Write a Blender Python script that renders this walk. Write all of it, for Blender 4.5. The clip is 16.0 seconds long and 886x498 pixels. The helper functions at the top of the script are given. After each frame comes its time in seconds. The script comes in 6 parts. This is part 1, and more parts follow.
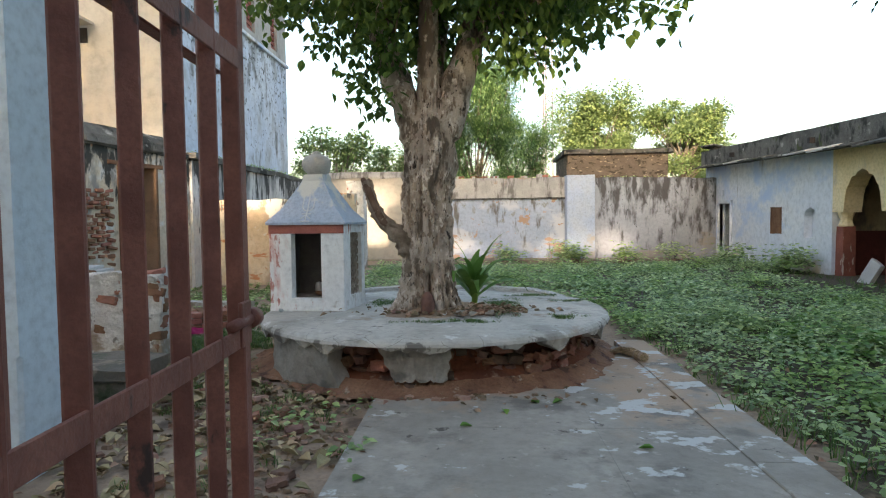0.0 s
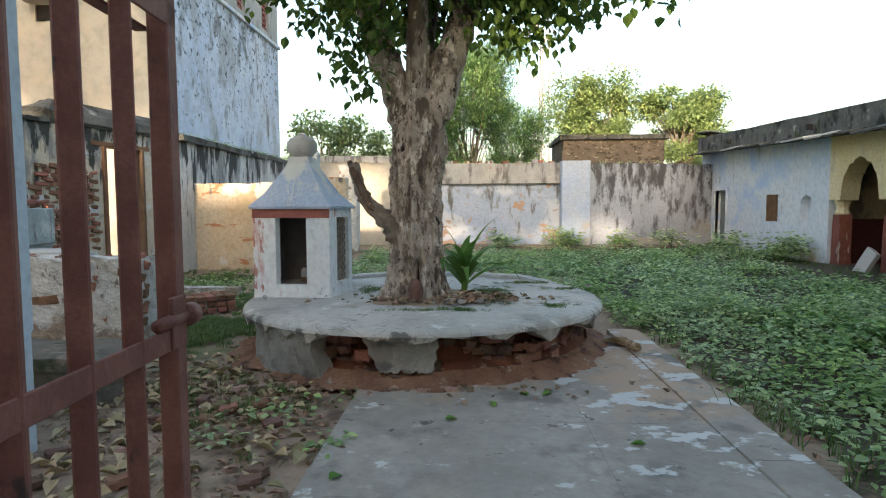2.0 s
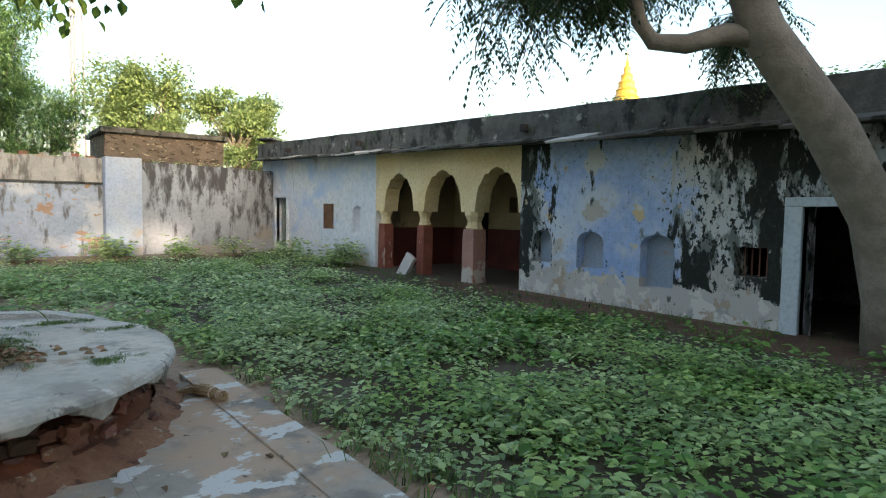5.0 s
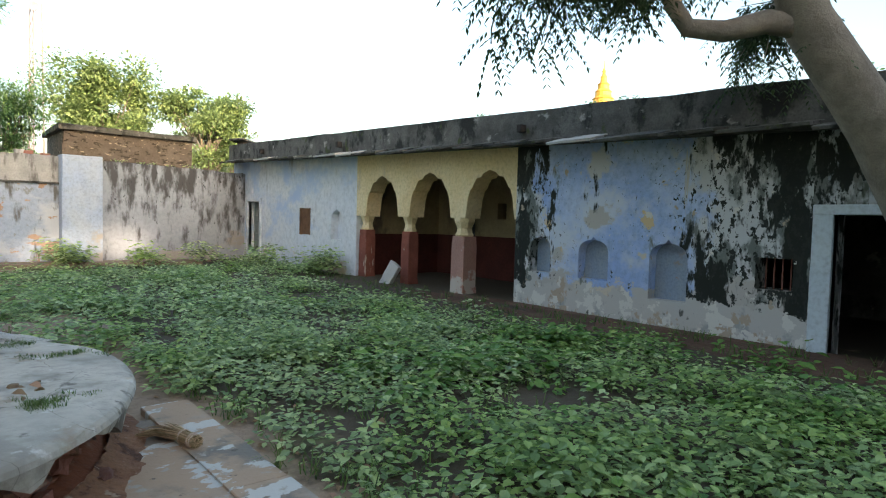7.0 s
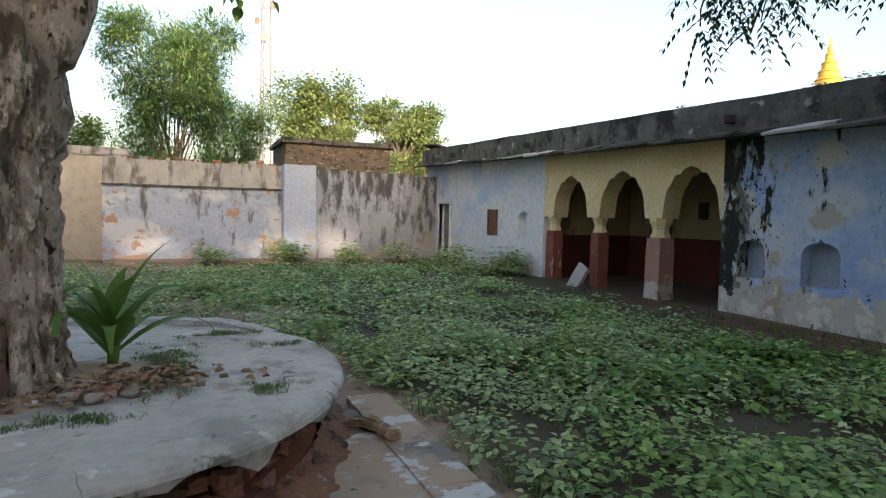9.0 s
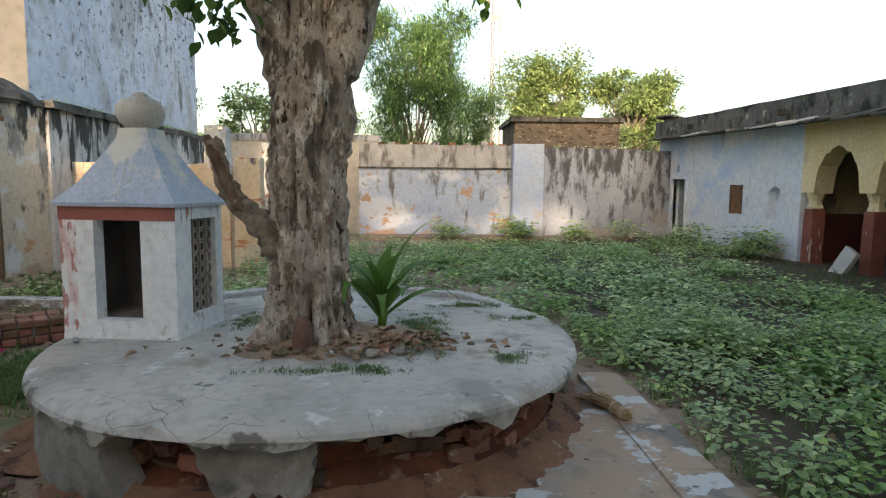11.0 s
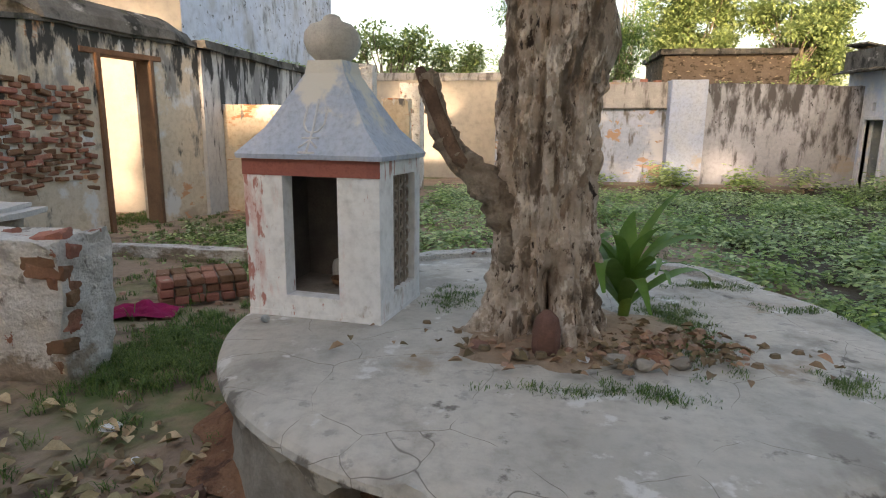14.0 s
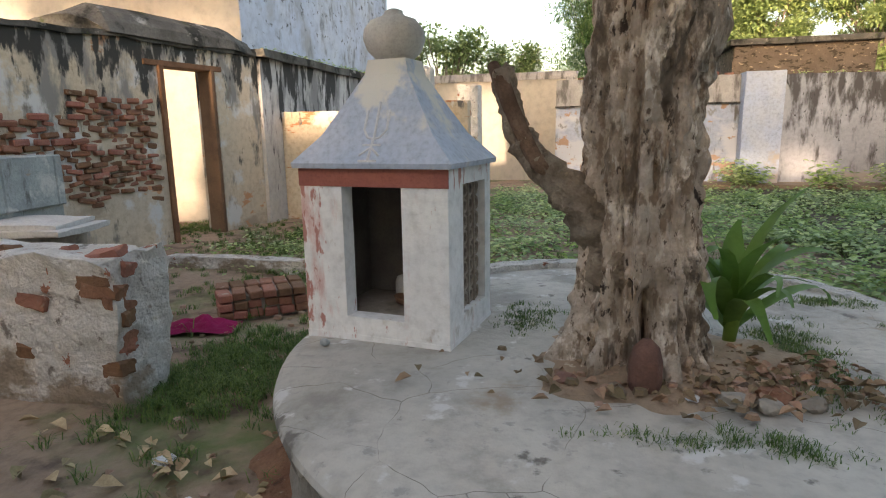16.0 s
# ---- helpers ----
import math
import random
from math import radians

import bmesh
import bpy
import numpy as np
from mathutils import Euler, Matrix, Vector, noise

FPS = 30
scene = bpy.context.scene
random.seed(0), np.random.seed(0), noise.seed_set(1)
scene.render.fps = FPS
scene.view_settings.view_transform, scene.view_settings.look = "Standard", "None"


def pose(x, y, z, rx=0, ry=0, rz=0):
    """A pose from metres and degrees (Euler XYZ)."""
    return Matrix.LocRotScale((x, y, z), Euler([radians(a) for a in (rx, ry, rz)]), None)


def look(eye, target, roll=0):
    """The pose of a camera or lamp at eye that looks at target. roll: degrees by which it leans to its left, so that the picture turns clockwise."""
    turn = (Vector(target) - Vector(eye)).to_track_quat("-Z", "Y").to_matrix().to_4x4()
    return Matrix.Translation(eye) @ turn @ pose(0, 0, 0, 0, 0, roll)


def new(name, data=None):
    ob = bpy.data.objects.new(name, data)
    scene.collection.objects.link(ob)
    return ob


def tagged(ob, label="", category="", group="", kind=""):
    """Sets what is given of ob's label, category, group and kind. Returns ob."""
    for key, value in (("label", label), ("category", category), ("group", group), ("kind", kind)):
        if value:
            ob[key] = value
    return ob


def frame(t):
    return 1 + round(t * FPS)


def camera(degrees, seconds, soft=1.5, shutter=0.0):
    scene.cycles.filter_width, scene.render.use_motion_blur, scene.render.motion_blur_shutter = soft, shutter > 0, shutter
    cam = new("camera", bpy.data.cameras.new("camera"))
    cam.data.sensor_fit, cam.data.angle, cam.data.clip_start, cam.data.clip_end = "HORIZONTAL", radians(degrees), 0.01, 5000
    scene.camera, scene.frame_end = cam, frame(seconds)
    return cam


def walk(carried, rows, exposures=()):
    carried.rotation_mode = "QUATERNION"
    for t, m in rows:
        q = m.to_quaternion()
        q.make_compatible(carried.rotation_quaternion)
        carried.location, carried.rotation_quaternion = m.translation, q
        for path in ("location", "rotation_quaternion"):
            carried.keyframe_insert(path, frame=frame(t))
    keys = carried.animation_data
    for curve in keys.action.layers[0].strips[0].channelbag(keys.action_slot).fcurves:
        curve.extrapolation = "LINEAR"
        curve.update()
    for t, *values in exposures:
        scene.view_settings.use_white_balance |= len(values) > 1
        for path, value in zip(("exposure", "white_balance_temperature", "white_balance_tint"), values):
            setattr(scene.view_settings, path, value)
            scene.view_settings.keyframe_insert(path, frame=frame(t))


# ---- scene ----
cam = camera(73.49, 16.0, soft=1.1)
PATH = [
    (0, (0.173, -0.276, 1.374), (0.002, 2.716, 1.237), -0.64),
    (0.5, (0.174, -0.276, 1.373), (0.049, 2.716, 1.198), -0.55),
    (1, (0.195, -0.224, 1.366), (-0.013, 2.761, 1.155), -0.41),
    (1.5, (0.224, -0.136, 1.367), (-0.014, 2.845, 1.131), -0.17),
    (2, (0.225, -0.095, 1.371), (0.077, 2.894, 1.160), -0.24),
    (2.5, (0.223, -0.016, 1.376), (0.203, 2.977, 1.170), -1.54),
    (3, (0.210, 0.302, 1.363), (0.475, 3.283, 1.146), -1.98),
    (3.5, (0.164, 0.664, 1.454), (0.958, 3.548, 1.225), -2.52),
    (4, (0.239, 0.721, 1.526), (1.647, 3.360, 1.289), -0.08),
    (4.5, (0.269, 0.778, 1.487), (1.919, 3.275, 1.287), 0.69),
    (4.7, (0.289, 0.837, 1.478), (2.048, 3.258, 1.281), 0.74),
    (6.8, (0.523, 1.739, 1.429), (2.530, 3.964, 1.271), 1.20),
    (7, (0.543, 1.807, 1.426), (2.512, 4.065, 1.284), 1.50),
    (7.5, (0.553, 1.899, 1.412), (2.408, 4.253, 1.279), 1.58),
    (8, (0.565, 1.967, 1.410), (2.215, 4.468, 1.257), 1.35),
    (8.5, (0.564, 1.969, 1.426), (2.023, 4.585, 1.261), 1.23),
    (9, (0.554, 1.944, 1.435), (1.745, 4.693, 1.274), 1.21),
    (9.2, (0.551, 1.941, 1.435), (1.600, 4.746, 1.269), 1.08),
    (11.3, (0.421, 1.742, 1.499), (0.340, 4.724, 1.181), 0.52),
    (11.5, (0.453, 1.746, 1.492), (0.234, 4.720, 1.161), 0.46),
    (12, (0.357, 1.696, 1.511), (-0.129, 4.633, 1.137), 0.43),
    (12.5, (0.303, 1.659, 1.521), (-0.447, 4.544, 1.185), 0.10),
    (13, (0.313, 1.848, 1.523), (-0.563, 4.688, 1.113), -0.11),
    (13.5, (0.059, 2.295, 1.519), (-0.697, 5.155, 1.022), -0.31),
    (14, (-0.391, 2.671, 1.526), (-0.827, 5.579, 0.932), 0.64),
    (14.5, (-0.460, 2.850, 1.528), (-0.802, 5.760, 0.883), 0.95),
    (15, (-0.480, 2.911, 1.532), (-0.938, 5.836, 1.051), 0.87),
    (15.5, (-0.539, 2.950, 1.533), (-1.266, 5.802, 0.948), -0.41),
    (16, (-0.539, 2.992, 1.529), (-1.251, 5.848, 0.947), -0.96),
]
walk(cam, [(t, look(eye, target, roll)) for t, eye, target, roll in PATH], [(0, 2.40, 6750, 12), (3.5, 2.36, 6650, 9), (7.5, 2.45, 6700, 10), (8.5, 2.24, 6800, 13), (9, 2.02, 6850, 16), (11.5, 2.24, 7050, 13), (13, 2.22, 7600, 17), (14, 2.36, 7700, 20), (15, 2.45, 7650, 20), (16, 2.36, 7600, 19)])

# ---------- world, sun, exposure ----------
SUN_HEADING = 8.0     # degrees to the right of +y, the way the light travels
SUN_ELEV = 9.0
world = bpy.data.worlds.new("sky")
scene.world = world
world.use_nodes = True
wn = world.node_tree.nodes
sky = wn.new("ShaderNodeTexSky")
sky.sky_type = "NISHITA"
sky.sun_disc = False
sky.sun_elevation = radians(SUN_ELEV)
sky.sun_rotation = radians(180.0 + SUN_HEADING)
sky.air_density, sky.dust_density, sky.ozone_density = 1.0, 4.0, 1.0
wn["Background"].inputs[1].default_value = 0.15
world.node_tree.links.new(sky.outputs[0], wn["Background"].inputs[0])
sun = new("sun", bpy.data.lights.new("sun", "SUN"))
sun.data.energy, sun.data.angle, sun.data.color = 1.7, radians(2.0), (1.0, 0.81, 0.60)
h = radians(SUN_HEADING)
sun.matrix_world = look((0, 0, 30), (math.sin(h), math.cos(h), 30 - math.tan(radians(SUN_ELEV))))


# ---------- materials ----------
def surf(name, c1, c2, rough=0.85, scale=1.5, layers=(), bump=0.3, bscale=35.0, metal=0.0, island=0.0, obj=0.0, spec=0.3, crack=0.0, detail=6, bdist=0.02):
    """Two tones mixed by noise, stain layers (colour, noise scale xyz, low, high, z0, z1, gain), fine relief."""
    m = bpy.data.materials.new(name)
    m.use_nodes = True
    nt, ns = m.node_tree, m.node_tree.nodes
    L = nt.links.new
    b = ns["Principled BSDF"]
    b.inputs["Roughness"].default_value, b.inputs["Metallic"].default_value = rough, metal
    b.inputs["Specular IOR Level"].default_value = spec
    geo = ns.new("ShaderNodeNewGeometry")
    pos = geo.outputs["Position"]

    def noise_at(sc, det=detail):
        mp = ns.new("ShaderNodeMapping")
        mp.inputs["Scale"].default_value = sc if isinstance(sc, tuple) else (sc, sc, sc)
        L(pos, mp.inputs["Vector"])
        n = ns.new("ShaderNodeTexNoise")
        n.inputs["Scale"].default_value, n.inputs["Detail"].default_value, n.inputs["Roughness"].default_value = 1.0, det, 0.62
        L(mp.outputs[0], n.inputs["Vector"])
        return n.outputs["Fac"]

    def smooth(v, lo, hi):
        r = ns.new("ShaderNodeMapRange")
        r.interpolation_type = "SMOOTHSTEP"
        r.inputs[1].default_value, r.inputs[2].default_value = lo, hi
        L(v, r.inputs[0])
        return r.outputs[0]

    def mix(f, a, c):
        x = ns.new("ShaderNodeMix")
        x.data_type = "RGBA"
        L(f, x.inputs[0])
        for sock, val in ((x.inputs[6], a), (x.inputs[7], c)):
            if isinstance(val, tuple):
                sock.default_value = (*val, 1)
            else:
                L(val, sock)
        return x.outputs[2]

    col = mix(smooth(noise_at(scale), 0.35, 0.65), c1, c2)
    grain = noise_at(scale * 14, 3)
    col = mix(smooth(grain, 0.3, 1.1), col, tuple(v * 0.55 for v in c1))
    if island or obj:
        src = geo.outputs["Random Per Island"]
        if obj:
            src = ns.new("ShaderNodeObjectInfo").outputs["Random"]
        hsv = ns.new("ShaderNodeHueSaturation")
        k = island or obj
        r1 = ns.new("ShaderNodeMapRange")
        r1.inputs[3].default_value, r1.inputs[4].default_value = 1 - k, 1 + k
        L(src, r1.inputs[0])
        L(r1.outputs[0], hsv.inputs["Value"])
        r2 = ns.new("ShaderNodeMapRange")
        r2.inputs[3].default_value, r2.inputs[4].default_value = 0.5 + 0.05 * k, 0.5 - 0.05 * k
        L(src, r2.inputs[0])
        L(r2.outputs[0], hsv.inputs["Hue"])
        L(col, hsv.inputs["Color"])
        col = hsv.outputs[0]
    for c, sc, lo, hi, z0, z1, gain, *axis in layers:
        v = noise_at(sc)
        if gain:
            sep = ns.new("ShaderNodeSeparateXYZ")
            L(pos, sep.inputs[0])
            r = ns.new("ShaderNodeMapRange")
            r.inputs[1].default_value, r.inputs[2].default_value, r.inputs[4].default_value = z0, z1, gain
            L(sep.outputs[axis[0] if axis else "Z"], r.inputs[0])
            ad = ns.new("ShaderNodeMath")
            L(v, ad.inputs[0])
            L(r.outputs[0], ad.inputs[1])
            v = ad.outputs[0]
        col = mix(smooth(v, lo, hi), col, c)
    if crack:
        vo = ns.new("ShaderNodeTexVoronoi")
        vo.feature = "DISTANCE_TO_EDGE"
        vo.inputs["Scale"].default_value = crack
        nz = ns.new("ShaderNodeTexNoise")
        nz.inputs["Scale"].default_value = 3.0
        L(pos, nz.inputs["Vector"])
        va = ns.new("ShaderNodeVectorMath")
        va.operation = "MULTIPLY_ADD"
        va.inputs[1].default_value = (0.16, 0.16, 0.16)
        L(nz.outputs["Color"], va.inputs[0])
        L(pos, va.inputs[2])
        L(va.outputs[0], vo.inputs["Vector"])
        th = ns.new("ShaderNodeMath")
        th.operation = "MULTIPLY"
        L(smooth(vo.outputs["Distance"], 0.0050, 0.0), th.inputs[0])
        L(smooth(noise_at(1.6), 0.43, 0.53), th.inputs[1])
        col = mix(th.outputs[0], col, (0.20, 0.18, 0.155))
    L(col, b.inputs["Base Color"])
    bp = ns.new("ShaderNodeBump")
    bp.inputs["Strength"].default_value, bp.inputs["Distance"].default_value = bump, bdist
    L(noise_at(bscale, 6), bp.inputs["Height"])
    L(bp.outputs[0], b.inputs["Normal"])
    return m


def leafy(name, c1, c2, k=0.4, trans=0.35):
    """Leaf: two tones by piece, light passing through."""
    m = surf(name, c1, c2, rough=0.55, scale=0.8, island=k, bump=0.1, spec=0.35, detail=2)
    nt, ns = m.node_tree, m.node_tree.nodes
    b = ns["Principled BSDF"]
    t = ns.new("ShaderNodeBsdfTranslucent")
    nt.links.new(b.inputs["Base Color"].links[0].from_socket, t.inputs["Color"])
    mx = ns.new("ShaderNodeMixShader")
    mx.inputs[0].default_value = trans
    nt.links.new(b.outputs[0], mx.inputs[1])
    nt.links.new(t.outputs[0], mx.inputs[2])
    nt.links.new(mx.outputs[0], ns["Material Output"].inputs[0])
    return m


# last layer darkens the soil from x 1.9 on, shade between weeds painted in
EARTH = surf("earth", (0.31, 0.22, 0.155), (0.41, 0.30, 0.215), scale=0.9, bump=0.9, bscale=16, layers=[
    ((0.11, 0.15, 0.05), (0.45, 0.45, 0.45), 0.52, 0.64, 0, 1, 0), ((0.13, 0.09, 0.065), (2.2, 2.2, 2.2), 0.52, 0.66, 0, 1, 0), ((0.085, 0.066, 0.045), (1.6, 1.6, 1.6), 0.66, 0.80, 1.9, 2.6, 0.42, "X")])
MUD = surf("red_earth", (0.25, 0.085, 0.04), (0.12, 0.042, 0.026), scale=3, bump=0.9, bscale=18, layers=[
    ((0.36, 0.24, 0.17), (4, 4, 6), 0.56, 0.68, 0, 1, 0), ((0.08, 0.045, 0.035), (3, 3, 5), 0.52, 0.66, 0, 1, 0)])
# soil tone lowered to deepen the shade inside the verandah
FLOORMUD = surf("verandah_soil", (0.12, 0.066, 0.045), (0.17, 0.10, 0.07), scale=1.3, bump=0.8, bscale=20)
SLAB = surf("cement_slab", (0.555, 0.525, 0.465), (0.44, 0.42, 0.37), scale=1.1, rough=0.7, bump=0.35, bscale=30, crack=1.9, layers=[
    ((0.30, 0.28, 0.245), (2.2, 2.2, 2.5), 0.50, 0.66, 0, 1, 0), ((0.33, 0.26, 0.19), (1.6, 1.6, 2), 0.60, 0.72, 0, 1, 0), ((0.36, 0.34, 0.31), (9, 9, 9), 0.60, 0.68, 0, 1, 0), ((0.17, 0.155, 0.135), (5, 5, 3), 0.62, 0.70, 0.46, 0.40, 0.14), ((0.62, 0.61, 0.58), (5, 5, 5), 0.60, 0.68, 0, 1, 0)])
RENDER = surf("old_render", (0.36, 0.33, 0.285), (0.22, 0.195, 0.165), scale=3, bump=0.6, bscale=30, layers=[
    ((0.13, 0.12, 0.105), (3, 3, 5), 0.54, 0.68, 0, 1, 0)])
PAVING = surf("worn_paving", (0.40, 0.36, 0.305), (0.29, 0.26, 0.22), scale=1.0, rough=0.72, spec=0.2, bump=0.4, bscale=26, layers=[
    ((0.42, 0.30, 0.21), (0.8, 0.6, 1), 0.55, 0.66, 3.0, 4.6, 0.12, "Y"), ((0.20, 0.18, 0.155), (1.4, 1.4, 2), 0.52, 0.64, 0, 1, 0),
    ((0.54, 0.535, 0.51), (2.6, 3.2, 1), 0.62, 0.65, 0.4, 1.3, 0.07, "X"), ((0.40, 0.36, 0.31), (6.5, 6.5, 3), 0.60, 0.67, 0, 1, 0),
    ((0.12, 0.10, 0.085), (9, 9, 9), 0.63, 0.70, 0, 1, 0)])
JOINT = surf("joint_dirt", (0.22, 0.185, 0.15), (0.27, 0.22, 0.175), scale=6)
BACKWALL = surf("lime_wash_wall", (0.46, 0.525, 0.65), (0.38, 0.455, 0.59), scale=0.7, bump=0.35, bscale=22, layers=[
    ((0.58, 0.61, 0.66), (0.5, 0.5, 0.9), 0.52, 0.62, 0, 1, 0), ((0.30, 0.31, 0.32), (6, 6, 4), 0.60, 0.70, 0.9, 2.2, 0.06),
    ((0.50, 0.34, 0.25), (1.1, 1.1, 2.4), 0.66, 0.70, 1.2, 0.0, 0.18), ((0.34, 0.27, 0.21), (0.9, 0.9, 3), 0.72, 0.80, 0.7, 0.0, 0.22),
    ((0.44, 0.29, 0.20), (1.7, 1.7, 1.9), 0.60, 0.635, 0, 1, 0),
    ((0.15, 0.145, 0.14), (2.8, 2.8, 0.7), 0.60, 0.72, 0.9, 2.7, 0.15)])
PATCHWALL = surf("stained_wall", (0.46, 0.485, 0.54), (0.38, 0.40, 0.44), scale=0.7, bump=0.35, bscale=22, layers=[
    ((0.40, 0.36, 0.31), (0.9, 0.9, 1.6), 0.66, 0.80, 1.2, 0.0, 0.22), ((0.10, 0.098, 0.097), (3.4, 3.4, 1.1), 0.56, 0.74, 0.3, 2.8, 0.19), ((0.07, 0.07, 0.068), (11, 11, 6), 0.66, 0.74, 0.6, 2.8, 0.10)])
COPING = surf("old_band", (0.50, 0.495, 0.49), (0.37, 0.365, 0.36), scale=1.6, bump=0.5, bscale=24, layers=[
    ((0.38, 0.27, 0.20), (1.4, 1.4, 2), 0.59, 0.68, 0, 1, 0), ((0.17, 0.165, 0.155), (4.5, 4.5, 1.3), 0.47, 0.62, 0, 1, 0)])
ARCWHITE = surf("blue_white_wash", (0.68, 0.73, 0.81), (0.76, 0.77, 0.79), scale=0.5, bump=0.3, bscale=22, layers=[
    ((0.46, 0.57, 0.75), (0.5, 0.5, 0.7), 0.56, 0.72, 0.8, 3.0, 0.10),
    ((0.60, 0.52, 0.42), (0.8, 0.8, 1.6), 0.68, 0.78, 0.9, 0.0, 0.22), ((0.30, 0.29, 0.27), (1.6, 1.6, 0.5), 0.66, 0.80, 1.6, 3.0, 0.10)])
BLUEWALL = surf("blue_wash", (0.34, 0.48, 0.79), (0.54, 0.65, 0.84), scale=0.8, bump=0.35, bscale=22, layers=[
    ((0.58, 0.64, 0.73), (0.9, 0.9, 1.0), 0.56, 0.72, 2.4, 0.7, 0.16), ((0.66, 0.52, 0.31), (1.5, 1.5, 1.6), 0.635, 0.65, 0, 1, 0),
    ((0.56, 0.58, 0.59), (0.9, 0.9, 0.7), 0.62, 0.70, 6.6, 5.3, 0.30, "Y"), ((0.56, 0.58, 0.60), (0.9, 0.9, 0.7), 0.64, 0.70, 8.2, 9.0, 0.25, "Y"),
    ((0.48, 0.465, 0.44), (0.9, 0.9, 1.1), 0.62, 0.66, 1.1, 0.2, 0.28), ((0.62, 0.56, 0.46), (1.4, 1.4, 1.6), 0.64, 0.67, 0.9, 0.1, 0.16),
    ((0.16, 0.18, 0.17), (3.2, 3.2, 1.6), 0.66, 0.76, 6.3, 5.4, 0.19, "Y"), ((0.16, 0.18, 0.17), (3.2, 3.2, 1.4), 0.64, 0.72, 8.0, 8.9, 0.24, "Y"),
    ((0.022, 0.026, 0.022), (2.0, 2.0, 0.75), 0.635, 0.68, 6.2, 5.35, 0.19, "Y"), ((0.022, 0.026, 0.022), (2.2, 2.2, 0.8), 0.655, 0.69, 8.1, 9.0, 0.22, "Y"),
    ((0.03, 0.034, 0.03), (15, 15, 10), 0.66, 0.69, 6.5, 5.3, 0.13, "Y"), ((0.03, 0.034, 0.03), (15, 15, 9), 0.66, 0.69, 7.9, 8.8, 0.13, "Y"),
    ((0.52, 0.51, 0.47), (7, 7, 0.4), 0.70, 0.76, 1.4, 2.9, 0.10), ((0.52, 0.51, 0.49), (2.4, 2.4, 2.8), 0.68, 0.71, 0.75, 0.15, 0.36), ((0.36, 0.37, 0.37), (2.2, 2.2, 2.0), 0.66, 0.74, 0.6, -0.1, 0.20), ((0.44, 0.36, 0.28), (3.4, 3.4, 2.6), 0.66, 0.70, 0.6, -0.1, 0.17), ((0.66, 0.65, 0.61), (3.0, 3.0, 3.0), 0.66, 0.68, 0.7, 0.0, 0.14), ((0.12, 0.12, 0.11), (7, 7, 4), 0.68, 0.76, 0.6, -0.1, 0.10)])
MOLDWALL = surf("mouldy_wash", (0.58, 0.59, 0.59), (0.46, 0.52, 0.60), scale=0.8, bump=0.45, bscale=22, layers=[
    ((0.62, 0.58, 0.50), (1.1, 1.1, 1.6), 0.62, 0.68, 0.9, 0.0, 0.14), ((0.18, 0.19, 0.18), (2.4, 2.4, 1.0), 0.53, 0.62, 0.2, 1.2, 0.10), ((0.022, 0.026, 0.022), (3.0, 3.0, 1.5), 0.56, 0.60, 0.2, 1.0, 0.10), ((0.03, 0.034, 0.03), (15, 15, 9), 0.60, 0.64, 0.3, 1.2, 0.05),
    ((0.10, 0.115, 0.09), (3.0, 3.0, 1.2), 0.58, 0.66, 0, 1, 0)])
PARAPET = surf("black_parapet", (0.085, 0.083, 0.075), (0.15, 0.147, 0.135), scale=2.4, bump=0.6, bscale=18, layers=[
    ((0.025, 0.026, 0.023), (2.2, 2.2, 1.6), 0.50, 0.62, 0, 1, 0), ((0.33, 0.32, 0.30), (2.2, 2.2, 3), 0.60, 0.68, 0, 1, 0), ((0.06, 0.075, 0.03), (3, 3, 2), 0.60, 0.68, 0, 1, 0)])
YELLOW = surf("ochre_wash", (0.78, 0.62, 0.34), (0.84, 0.71, 0.45), scale=1.1, bump=0.3, layers=[((0.50, 0.45, 0.36), (1.3, 1.3, 0.6), 0.58, 0.74, 0, 1, 0)])
# dirty darker copy of YELLOW, and dado: verandah shade put into both colours
INOCHRE = surf("shaded_ochre", (0.40, 0.32, 0.18), (0.30, 0.24, 0.14), scale=1.0, bump=0.3, layers=[((0.12, 0.10, 0.075), (1.2, 1.2, 0.7), 0.54, 0.68, 0, 1, 0)])
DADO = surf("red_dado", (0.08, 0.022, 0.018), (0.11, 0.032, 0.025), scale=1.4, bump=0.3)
PILRED = surf("red_pillar_paint", (0.30, 0.105, 0.075), (0.22, 0.075, 0.055), scale=3, bump=0.4, layers=[((0.50, 0.42, 0.35), (5, 5, 1.6), 0.62, 0.68, 0, 1, 0)])
PILPINK = surf("faded_pink_pillar", (0.46, 0.27, 0.22), (0.40, 0.22, 0.18), scale=2, bump=0.4, layers=[((0.55, 0.50, 0.44), (3, 3, 3), 0.66, 0.74, 0.6, 0.0, 0.25)])
# near black standing in for the shade of rooms, ceiling and openings
DARK = surf("interior_shade", (0.035, 0.03, 0.028), (0.05, 0.042, 0.038), scale=2)
BRICK = surf("old_brick", (0.31, 0.155, 0.10), (0.24, 0.115, 0.075), scale=5, bump=0.7, bscale=40, obj=0.35, layers=[((0.42, 0.33, 0.26), (6, 6, 6), 0.60, 0.70, 0, 1, 0)])
STONE = surf("rubble_stone", (0.22, 0.13, 0.095), (0.14, 0.08, 0.06), scale=5, bump=0.7, obj=0.4)
